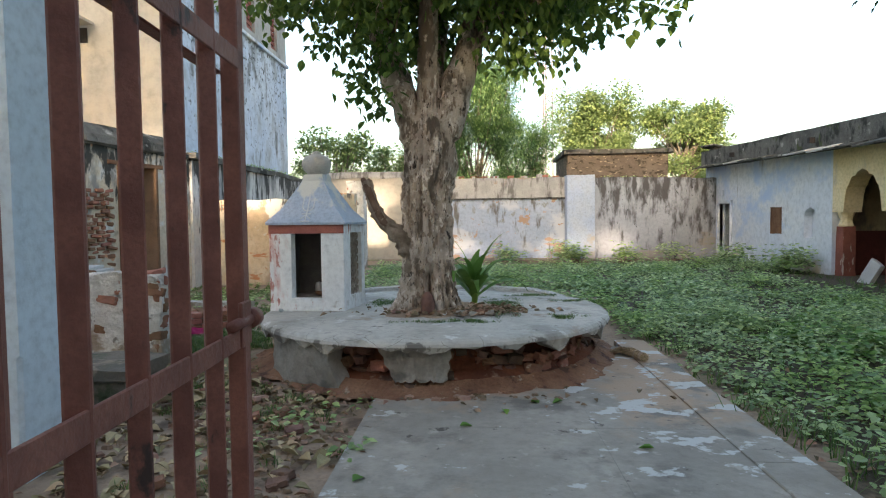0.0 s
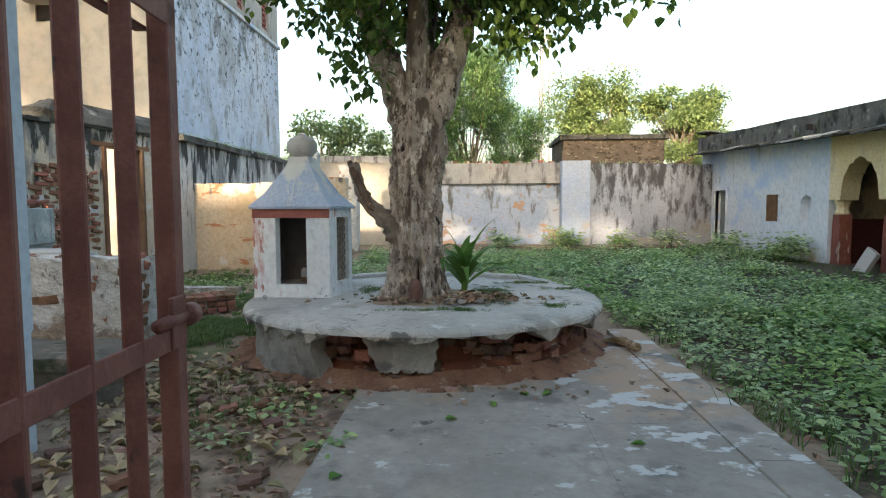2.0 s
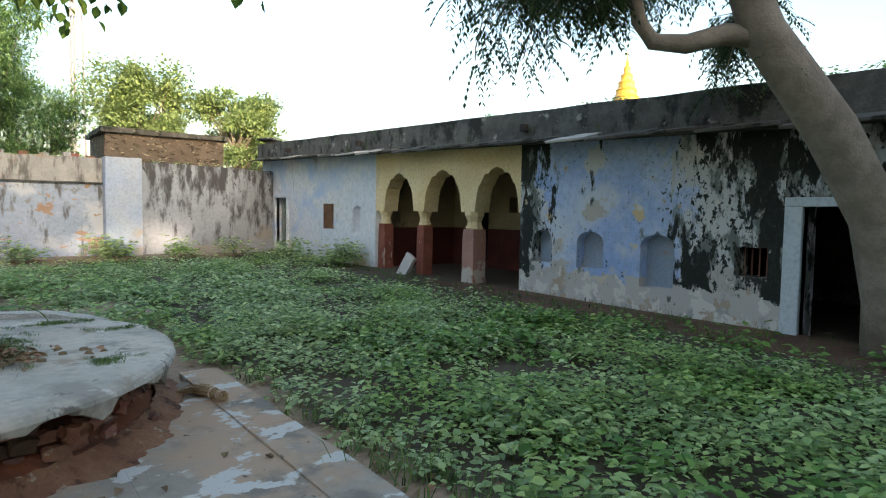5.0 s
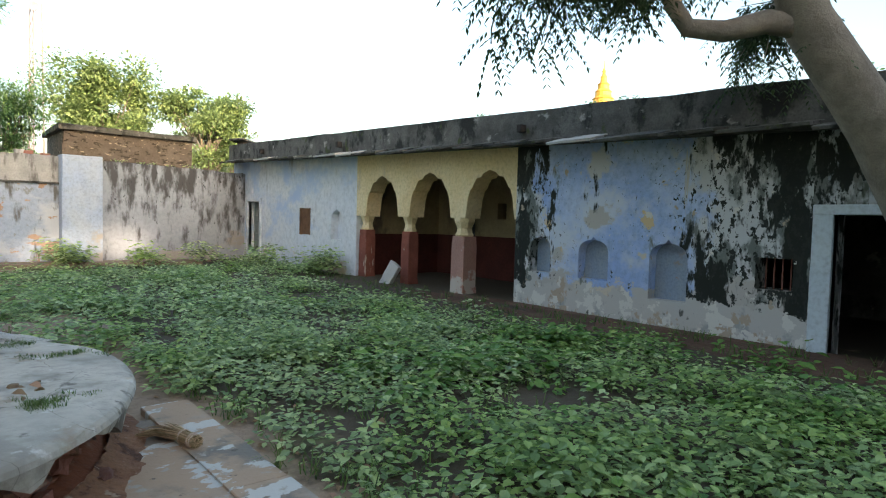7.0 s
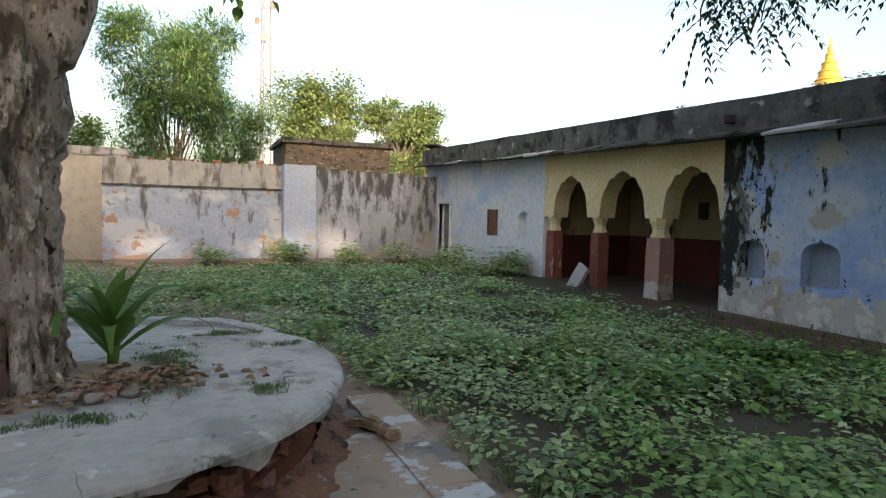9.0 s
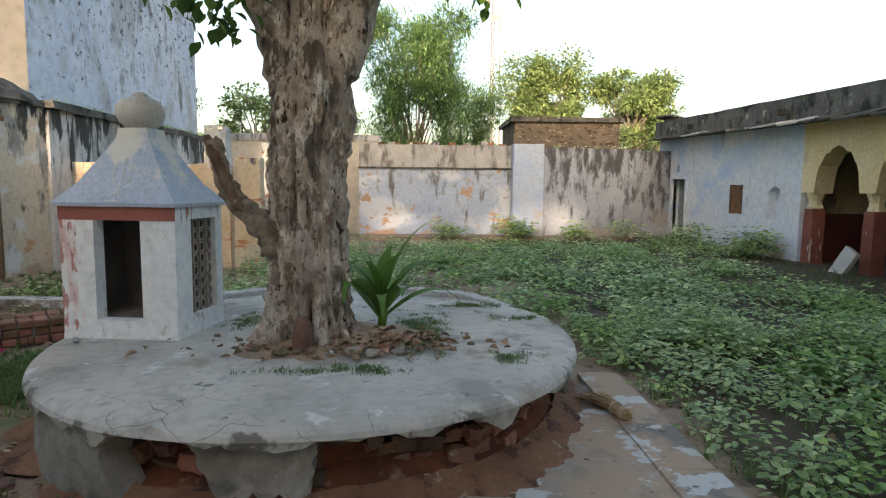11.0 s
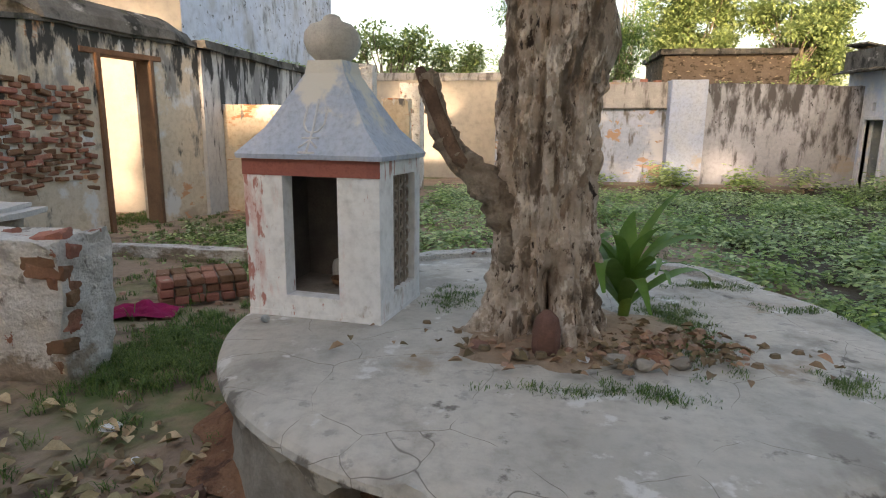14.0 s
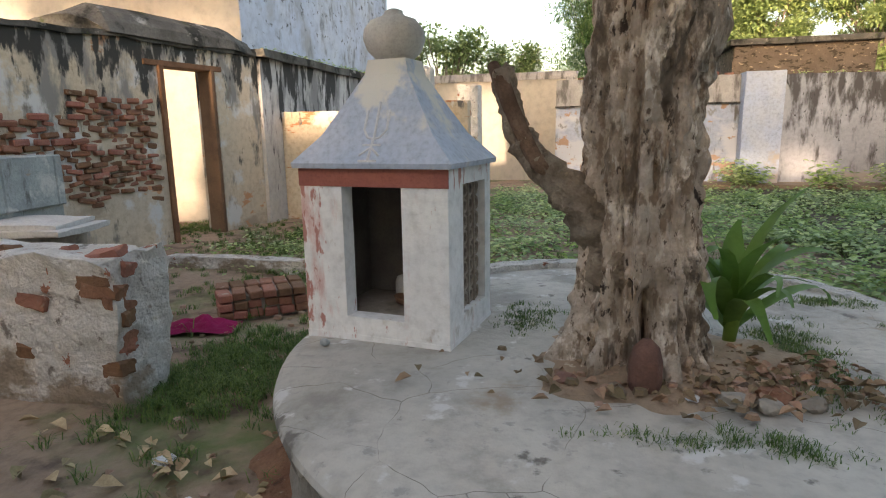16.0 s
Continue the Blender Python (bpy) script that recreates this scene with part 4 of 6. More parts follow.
    for p, q in zip(rings, rings[1:]):
        for i in range(40):
            bm.faces.new((p[i], p[(i + 1) % 40], q[(i + 1) % 40], q[i]))
    bm.faces.new(rings[-1])
    part("finial", bm, FINIAL, s, "ribbed grey pot finial", smooth=True, matrix=pose(0, 0, H + 0.52))
    # trident in relief on the front slope
    bm = bmesh.new()
    def onroof(x, t):
        z = H + 0.025 + 0.135 * t / 0.4 if t < 0.4 else H + 0.16 + 0.18 * (t - 0.4) / 0.4
        yb = -(D + 0.03) + (D + 0.03 - 0.248) * t / 0.4 if t < 0.4 else -0.248 + 0.084 * (t - 0.4) / 0.4
        return Vector((x, yb + 0.003, z))
    for line in ([(0, 0.04), (0, 0.2), (0, 0.4), (0, 0.75)], [(-0.06, 0.66), (-0.062, 0.45), (-0.035, 0.36), (0, 0.33), (0.035, 0.36), (0.062, 0.45), (0.06, 0.66)], [(-0.055, 0.10), (0, 0.22), (0.055, 0.10)], [(-0.05, 0.25), (0.05, 0.25)], [(-0.05, 0.03), (0.05, 0.03)]):
        tube(bm, [onroof(*q) for q in line], [0.008] * len(line), 6)
    part("trident_relief", bm, surf("white_relief", (0.70, 0.71, 0.71), (0.62, 0.64, 0.66), scale=6, bump=0.2), s, "pale raised trident relief", smooth=True)
    return s


make_shrine()
sx, sy = -1.56, 6.02
tagged(link("offering_stone", lathe([(0.035, 0), (0.04, 0.02), (0.04, 0.1), (0.03, 0.13), (0.01, 0.14)], 14, 0.05), FINIAL, smooth=True, matrix=pose(sx + 0.0, sy + 0.10, 0.595)), "small upright stone inside the shrine", "stone")
tagged(link("clay_lamp", lathe([(0.05, 0), (0.10, 0.015), (0.11, 0.045), (0.09, 0.045), (0.07, 0.02)], 16), BRICK, smooth=True, matrix=pose(sx + 0.09, sy + 0.02, 0.595)), "shallow clay dish in the shrine", "dish")
tagged(link("pebble", lathe([(0.012, 0), (0.024, 0.01), (0.024, 0.025), (0.012, 0.036)], 10, 0.1), CEMENT, smooth=True, matrix=pose(-1.82, 5.62, 0.475)), "small grey pebble on the platform", "pebble")

# ---------- tree platform ----------
PC, PR = Vector((-0.20, 5.93, 0)), 1.70


def rim(a, k=1.0):
    ca, sa = math.cos(a), math.sin(a)
    r = PR * (1 + 0.03 * noise.noise(Vector((ca * 1.3, sa * 1.3, 2)))) * (1.0 + 0.06 * max(0, sa) + 0.07 * max(0, -ca))
    return Vector((PC.x + ca * r * k, PC.y + sa * r * k, 0))


def make_platform():
    p = thing("tree_platform", PC.x, PC.y, 0, 0, "round cement topped platform around the tree, front masonry crumbling", "platform")
    inv = Matrix.Translation(-PC)
    n = 180
    # cement slab with a ragged lower edge
    bm = bmesh.new()
    levels = []
    for k, z in ((0.0, 0.480), (0.35, 0.482), (0.7, 0.478), (0.93, 0.472), (0.972, 0.466), (0.995, 0.453), (1.008, 0.434), (1.013, 0.41)):
        if k == 0:
            continue
        levels.append([bm.verts.new(inv @ (rim(2 * math.pi * i / n, k) + Vector((0, 0, z + 0.004 * noise.noise(rim(2 * math.pi * i / n, k) * 2))))) for i in range(n)])
    low, inn = [], []
    for i in range(n):
        a = 2 * math.pi * i / n
        q = rim(a, 1.0)
        jag = noise.noise(Vector((q.x * 3.0, q.y * 3.0, 0))) * 0.10 + 0.075 * noise.noise(Vector((q.x * 9, q.y * 9, 0))) + (0.035 if math.sin(a) < -0.2 else 0)
        low.append(bm.verts.new(inv @ (rim(a, 1.004) + Vector((0, 0, 0.352 + jag)))))
        inn.append(bm.verts.new(inv @ (rim(a, 0.86) + Vector((0, 0, 0.365 + jag)))))
    levels += [low, inn]
    for u, v in zip(levels, levels[1:]):
        for i in range(n):
            bm.faces.new((u[i], v[i], v[(i + 1) % n], u[(i + 1) % n]))
    bm.faces.new(levels[0])
    part("slab", bm, SLAB, p, "cracked cement slab with broken rim", smooth=False)
    # earth core
    bm = bmesh.new()
    rings = []
    for z, k in ((-0.05, 1.0), (0.035, 0.965), (0.08, 0.93), (0.17, 0.84), (0.30, 0.79), (0.42, 0.78)):
        rings.append([bm.verts.new(inv @ (rim(2 * math.pi * i / n, k + 0.02 * noise.noise(Vector((math.cos(i / 9) * 3, i * 0.12, z * 9)))) + Vector((0, 0, z)))) for i in range(n)])
    for u, v in zip(rings, rings[1:]):
        for i in range(n):
            bm.faces.new((u[i], u[(i + 1) % n], v[(i + 1) % n], v[i]))
    bm.faces.new(rings[-1])
    part("core", bm, MUD, p, "crumbling red earth and rubble")
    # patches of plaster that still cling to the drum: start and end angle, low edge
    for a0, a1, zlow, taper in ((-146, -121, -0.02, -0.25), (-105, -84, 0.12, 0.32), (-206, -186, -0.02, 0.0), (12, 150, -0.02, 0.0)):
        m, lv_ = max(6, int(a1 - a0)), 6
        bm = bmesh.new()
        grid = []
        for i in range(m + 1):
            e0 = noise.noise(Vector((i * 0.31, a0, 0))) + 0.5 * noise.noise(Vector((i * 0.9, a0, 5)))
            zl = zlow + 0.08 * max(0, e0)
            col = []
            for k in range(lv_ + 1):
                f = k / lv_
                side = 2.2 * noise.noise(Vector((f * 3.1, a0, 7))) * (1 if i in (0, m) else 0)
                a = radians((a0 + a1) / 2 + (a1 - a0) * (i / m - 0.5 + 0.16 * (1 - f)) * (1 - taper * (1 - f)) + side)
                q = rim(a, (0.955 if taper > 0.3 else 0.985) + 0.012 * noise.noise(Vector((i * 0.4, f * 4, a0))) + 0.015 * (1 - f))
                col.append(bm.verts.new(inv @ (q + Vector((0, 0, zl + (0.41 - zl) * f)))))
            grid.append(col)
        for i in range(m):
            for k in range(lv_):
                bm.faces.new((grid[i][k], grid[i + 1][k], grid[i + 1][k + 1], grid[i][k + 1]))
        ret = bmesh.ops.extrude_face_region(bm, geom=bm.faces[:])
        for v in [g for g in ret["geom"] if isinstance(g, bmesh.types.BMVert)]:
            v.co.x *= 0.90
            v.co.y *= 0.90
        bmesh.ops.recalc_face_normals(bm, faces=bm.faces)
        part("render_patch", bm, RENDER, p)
    # whitewashed raised edge along the back
    bm = bmesh.new()
    rings = []
    for i in range(61):
        a = radians(36 + 132 * i / 60)
        w = 0.012 * noise.noise(Vector((i * 0.5, 2, 0))) - 0.05 * max(0.0, 1 - min(i, 60 - i) / 7)
        rings.append([bm.verts.new(inv @ (rim(a, k) + Vector((0, 0, z)))) for k, z in ((0.925, 0.46), (0.93, 0.515 + w), (1.0, 0.52 + w), (1.012, 0.46))])
    for u, v in zip(rings, rings[1:]):
        for k in range(3):
            bm.faces.new((u[k], u[k + 1], v[k + 1], v[k]))
    bm.faces.new(rings[0])
    bm.faces.new(rings[-1][::-1])
    bmesh.ops.recalc_face_normals(bm, faces=bm.faces)
    part("raised_edge", bm, WHITERUIN, p, "whitewashed raised edge")
    # rubble stones in the drum
    rng = random.Random(11)
    shapes = []
    for k in range(6):
        bm = bmesh.new()
        bmesh.ops.create_cube(bm, size=1.7)
        bmesh.ops.subdivide_edges(bm, edges=bm.edges[:], cuts=1, use_grid_fill=True)
        for v in bm.verts:
            v.co = v.co * 0.82 + v.co.normalized() * 0.22 + noise.noise_vector(v.co * 0.9 + Vector((k * 7, 0, 0))) * 0.42
        me = bpy.data.meshes.new("rubble")
        bm.to_mesh(me)
        bm.free()
        me.materials.append(BRICK if k < 3 else STONE)
        shapes.append(me)
    for z in (0.05, 0.14, 0.23, 0.32):
        a = -208.0
        while a < 20:
            w = rng.uniform(0.05, 0.11)
            if rng.random() < 0.72:
                ob = new("rubble", rng.choice(shapes))
                ob.parent = p
                q = inv @ rim(radians(a), rng.uniform(0.82, 0.90) + (0.05 if z < 0.1 else 0))
                ob.matrix_basis = Matrix.Translation((q.x, q.y, z + rng.uniform(-0.02, 0.02))) @ pose(0, 0, 0, rng.uniform(-20, 20), rng.uniform(-20, 20), a + 90) @ Matrix.Diagonal((w * 0.75, w * 0.6, rng.uniform(0.03, 0.05), 1))
            a += math.degrees(w * 1.5 / PR)
    return p, shapes


platform, RUBBLE = make_platform()
bm = bmesh.new()
rings = []
for k in (0.93, 0.97, 1.01, 1.055):
    rings.append([bm.verts.new(rim(radians(-200 + 230 * i / 120), k + (k - 0.92) * 0.9 * noise.noise(Vector((i * 0.16, 3, 0))) + 0.018 * noise.noise(Vector((i * 0.8, k * 20, 0)))) + Vector((0, 0, {0.93: 0.12, 0.97: 0.075, 1.01: 0.044, 1.055: 0.026}[k] + 0.02 * noise.noise(Vector((i * 0.6, k * 30, 2)))))) for i in range(121)])
for u, v in zip(rings, rings[1:]):
    for i in range(120):
        bm.faces.new((u[i], v[i], v[i + 1], u[i + 1]))
WASH = surf("washed_red_soil", (0.34, 0.18, 0.105), (0.23, 0.11, 0.065), scale=3, bump=1.0, bscale=20, bdist=0.05, layers=[((0.12, 0.06, 0.04), (6, 6, 6), 0.56, 0.66, 0, 1, 0), ((0.42, 0.32, 0.24), (9, 9, 9), 0.60, 0.68, 0, 1, 0)])
tagged(link("soil_apron", bm, WASH, smooth=True), "red soil washed out along the foot of the platform", "soil", kind="structure")
# soil patch round the tree
bm = bmesh.new()
rings = []
for k, z in ((0.05, 0.545), (0.35, 0.54), (0.6, 0.515), (0.85, 0.495), (1.0, 0.476)):
    rings.append([bm.verts.new((-0.18 + math.cos(a) * k * (0.62 + 0.30 * noise.noise(Vector((math.cos(a) * 2, math.sin(a) * 2, 5)))) * (1.15 if math.cos(a) > 0 else 0.95),
                                5.72 + math.sin(a) * k * (0.56 + 0.26 * noise.noise(Vector((math.cos(a) * 2, math.sin(a) * 2, 9)))), z + 0.012 * noise.noise(Vector((math.cos(a) * 6 * k, math.sin(a) * 6 * k, 1)))))
                  for a in np.linspace(0, 2 * math.pi, 60, endpoint=False)])
for u, v in zip(rings, rings[1:]):
    for i in range(60):
        bm.faces.new((u[i], v[i], v[(i + 1) % 60], u[(i + 1) % 60]))
bm.faces.new(rings[0])
SANDY = surf("sandy_soil", (0.42, 0.315, 0.225), (0.32, 0.23, 0.16), scale=3, bump=0.9, bscale=22, layers=[((0.20, 0.135, 0.09), (6, 6, 6), 0.56, 0.66, 0, 1, 0), ((0.50, 0.43, 0.34), (12, 12, 12), 0.62, 0.68, 0, 1, 0)])
tagged(link("soil_patch", bm, SANDY, smooth=True), "bare soil showing through the platform round the trunk", "soil", kind="structure")

# ---------- main tree ----------
def make_main_tree():
    t = thing("platform_tree", -0.29, 5.72, 0.46, 0, "old tree with pale furrowed trunk, forked limbs and broad leaves", "tree")
    O = Vector((-0.29, 5.72, 0.46))
    bm = bmesh.new()
    rings = []
    seg, n = 160, 170
    for j in range(n + 1):
        z = 2.45 * j / n
        base = 0.222 + 0.085 * math.exp(-z * 5.0) + 0.02 * max(0, z - 0.9)
        if z > 1.75:
            base *= max(0.3, 1 - 1.3 * (z - 1.75))
        ring = []
        for i in range(seg):
            a = 2 * math.pi * i / seg
            ca, sa = math.cos(a), math.sin(a)
            flute = 0.26 * math.exp(-z * 2.6) + 0.03
            ridge = 2.4 * abs(noise.noise(Vector((ca * 2.7, sa * 2.7, z * 0.40 + 4)))) - 0.5
            fine = abs(noise.noise(Vector((ca * 5, sa * 5, z * 5)))) + 0.8 * abs(noise.noise(Vector((ca * 9, sa * 9, z * 13)))) - 1.6 * max(0, noise.noise(Vector((ca * 6, sa * 6, z * 9 + 20))) - 0.34) - 0.40
            lump = noise.noise(Vector((ca * 3, sa * 3, z * 3.0)))
            rr = base * (1.0 + (0.17 + flute) * ridge + 0.22 * fine + 0.09 * lump)
            # hollow at the foot
            hol = math.exp(-((a - radians(268)) / 0.13) ** 2) * math.exp(-((z - 0.22) / 0.17) ** 4)
            rr -= 0.20 * hol
            fork = max(0.0, z - 2.0)
            x = rr * ca * (1 + 0.1 * fork) - 0.03 * math.sin(z * 1.3) + 0.01 * z
            ring.append(bm.verts.new((x, rr * sa, z)))
        rings.append(ring)
    for u, v in zip(rings, rings[1:]):
        for i in range(seg):
            bm.faces.new((u[i], u[(i + 1) % seg], v[(i + 1) % seg], v[i]))
    bm.faces.new(rings[-1])
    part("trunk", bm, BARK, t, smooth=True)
    rng = random.Random(21)
    tips = []
    limbs = [([(-0.04, 0.0, 1.30), (-0.10, 0.0, 1.70), (-0.24, 0.02, 2.10), (-0.42, 0.06, 2.55), (-0.55, 0.14, 3.1), (-0.66, 0.22, 3.9)], 0.185, 0.10),
             ([(0.05, 0.0, 1.30), (0.10, 0.0, 1.70), (0.22, 0.02, 2.10), (0.38, 0.10, 2.55), (0.52, 0.22, 3.1), (0.68, 0.38, 3.9)], 0.19, 0.12),
             ([(0.0, 0.12, 1.7), (0.02, 0.3, 2.4), (0.05, 0.55, 3.2), (0.05, 0.9, 4.2)], 0.14, 0.09),
             ([(-0.03, -0.02, 1.8), (0.0, -0.12, 2.5), (0.02, -0.25, 3.2), (0.02, -0.35, 4.0)], 0.11, 0.07)]
    for ctrl, r0, r1 in limbs:
        bm = bmesh.new()
        pts = []
        for p0, p1 in zip(ctrl, ctrl[1:]):
            pts += [Vector(p0).lerp(Vector(p1), q / 4) + rv(rng, 0.008) for q in range(4)]
        pts.append(Vector(ctrl[-1]))
        m = len(pts) - 1
        tube(bm, pts, [r0 + (r1 - r0) * i / m for i in range(m + 1)], 30, 0.30)
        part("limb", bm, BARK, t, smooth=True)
        b = ctrl[-1]
        pts = pts[-9:]
        end = Vector(b)
        for k in range(8):
            st = pts[rng.choice((3, 5, 6, 7, 8))]
            ang = rng.uniform(0, 2 * math.pi)
            ln = rng.uniform(0.9, 2.1)
            e = st + Vector((math.cos(ang) * ln + 0.4 * b[0], math.sin(ang) * ln * 0.9 + 0.2 * b[1], rng.uniform(-0.2, 1.1)))
            bm = bmesh.new()
            q = bend(st, e, 6, sag=0.12, jit=0.06, rng=rng)
            tube(bm, q, [0.05 - 0.006 * i for i in range(7)], 7, 0.1)
            part("branch", bm, BARK, t, smooth=True)
            tips += q[2:]
    # snapped side stem
    bm = bmesh.new()
    ctrl = [(-0.10, -0.06, 0.42), (-0.19, -0.06, 0.60), (-0.29, -0.05, 0.755), (-0.41, -0.04, 0.865), (-0.50, -0.03, 0.945), (-0.575, -0.02, 1.06), (-0.605, -0.01, 1.19), (-0.645, 0, 1.31), (-0.665, 0.01, 1.345)]
    rad = [0.13, 0.115, 0.088, 0.068, 0.066, 0.054, 0.052, 0.050, 0.036]
    pts, rr = [], []
    for (p0, r0), (p1, r1) in zip(zip(ctrl, rad), list(zip(ctrl, rad))[1:]):
        for q in range(5):
            pts.append(Vector(p0).lerp(Vector(p1), q / 5) + rv(rng, 0.004))
            rr.append((r0 + (r1 - r0) * q / 5) * rng.uniform(0.90, 1.10))
    tube(bm, pts, rr, 22, 0.55)
    part("broken_stem", bm, STEM, t, "snapped dead side stem", smooth=True)
    bm = bmesh.new()
    tube(bm, [(-0.40, -0.075, 0.86), (-0.47, -0.085, 0.93), (-0.52, -0.07, 1.0), (-0.60, -0.04, 1.16), (-0.65, -0.03, 1.29), (-0.685, -0.005, 1.36)], [0.015, 0.035, 0.03, 0.036, 0.040, 0.025], 10, 0.5)
    part("dead_wood", bm, DEADWOOD, t, smooth=True)
    lv = Leaves("oval")
    zmin = 2.35
    for c in tips:
        for _ in range(5):
            cc = c + rv(rng, 0.30)
            cc.z = max(cc.z, zmin + rng.uniform(0, 0.35) + 0.15 * abs(cc.x))
            for _ in range(22):
                p = cc + Vector((rng.gauss(0, 0.13), rng.gauss(0, 0.13), rng.gauss(0, 0.12)))
                d = Vector((rng.uniform(-1, 1), rng.uniform(-1, 1), rng.uniform(-1.4, 0.2)))
                lv.add(p, d, Vector((rng.uniform(-0.4, 0.4), rng.uniform(-0.4, 0.4), 1)), rng.uniform(0.085, 0.15))
    # twigs that hang lower at the edges
    for x, y, z in ((-0.75, -0.25, 2.55), (-0.62, -0.3, 2.2), (-0.52, -0.35, 2.0), (-1.2, -0.4, 2.75), (-1.5, -0.5, 2.9), (0.9, 0.1, 2.5), (1.15, 0.2, 2.45), (0.6, -0.2, 2.55), (1.35, 0.3, 2.6), (-0.3, -0.4, 2.45), (1.6, 0.4, 2.85), (-1.9, -0.6, 3.05), (0.75, 0.0, 2.75), (1.0, -0.1, 2.8), (1.3, 0.1, 2.85), (0.5, -0.3, 2.95), (-0.7, -0.4, 2.9), (-0.95, -0.3, 2.7), (0.2, -0.5, 3.0), (1.8, 0.2, 3.1), (-1.3, -0.2, 3.0), (0.85, 0.5, 2.6), (1.2, 0.6, 2.75), (-0.45, -0.5, 2.75), (0.0, 0.42, 2.45), (-0.15, 0.5, 2.7), (0.16, 0.5, 2.6), (0.0, 0.6, 2.9), (0.2, 0.4, 2.85), (-0.2, 0.4, 2.95), (0.05, 0.7, 2.5), (-0.08, 0.75, 2.75)):
        st = Vector((x * 0.75, y * 0.8, z + 0.6))
        bm = bmesh.new()
        q = bend(st, (x, y, z), 5, jit=0.02, rng=rng)
        tube(bm, q, [0.012, 0.011, 0.009, 0.007, 0.005, 0.004], 5)
        part("twig", bm, BARK, t)
        for c in q:
            for _ in range(20):
                p = c + Vector((rng.gauss(0, 0.13), rng.gauss(0, 0.13), rng.gauss(0, 0.09)))
                lv.add(p, Vector((rng.uniform(-1, 1), rng.uniform(-1, 1), rng.uniform(-1.6, 0.1))), Vector((0.2, 0, 1)), rng.uniform(0.07, 0.12))
    lv.done("crown", LEAF, t)
    return t


make_main_tree()
tagged(link("standing_stone", lathe([(0.058, 0), (0.066, 0.05), (0.064, 0.14), (0.05, 0.20), (0.02, 0.235)], 16, 0.12), surf("red_stone", (0.20, 0.105, 0.08), (0.14, 0.075, 0.06), scale=9, bump=0.7), smooth=True, matrix=pose(-0.30, 5.36, 0.47, 0, 0, 0)), "small red standing stone at the foot of the trunk", "stone")

# ---------- leaning tree by the verandah ----------
def pinnate(lv, rng, p, d, n=7, size=0.05, gap=0.045):
    d = d.normalized()
    s = d.cross(Vector((0, 0, 1)))
    if s.length < 0.05:
        s = Vector((1, 0, 0))
    s.normalize()
    for i in range(n):
        q = p + d * (gap * (i + 1)) + Vector((0, 0, -0.0035 * i * i))
        for sg in (-1, 1):
            lv.add(q, s * sg + d * 0.8 + Vector((0, 0, -0.35)), Vector((0, 0, 1)), size * rng.uniform(0.8, 1.15), 0.1)


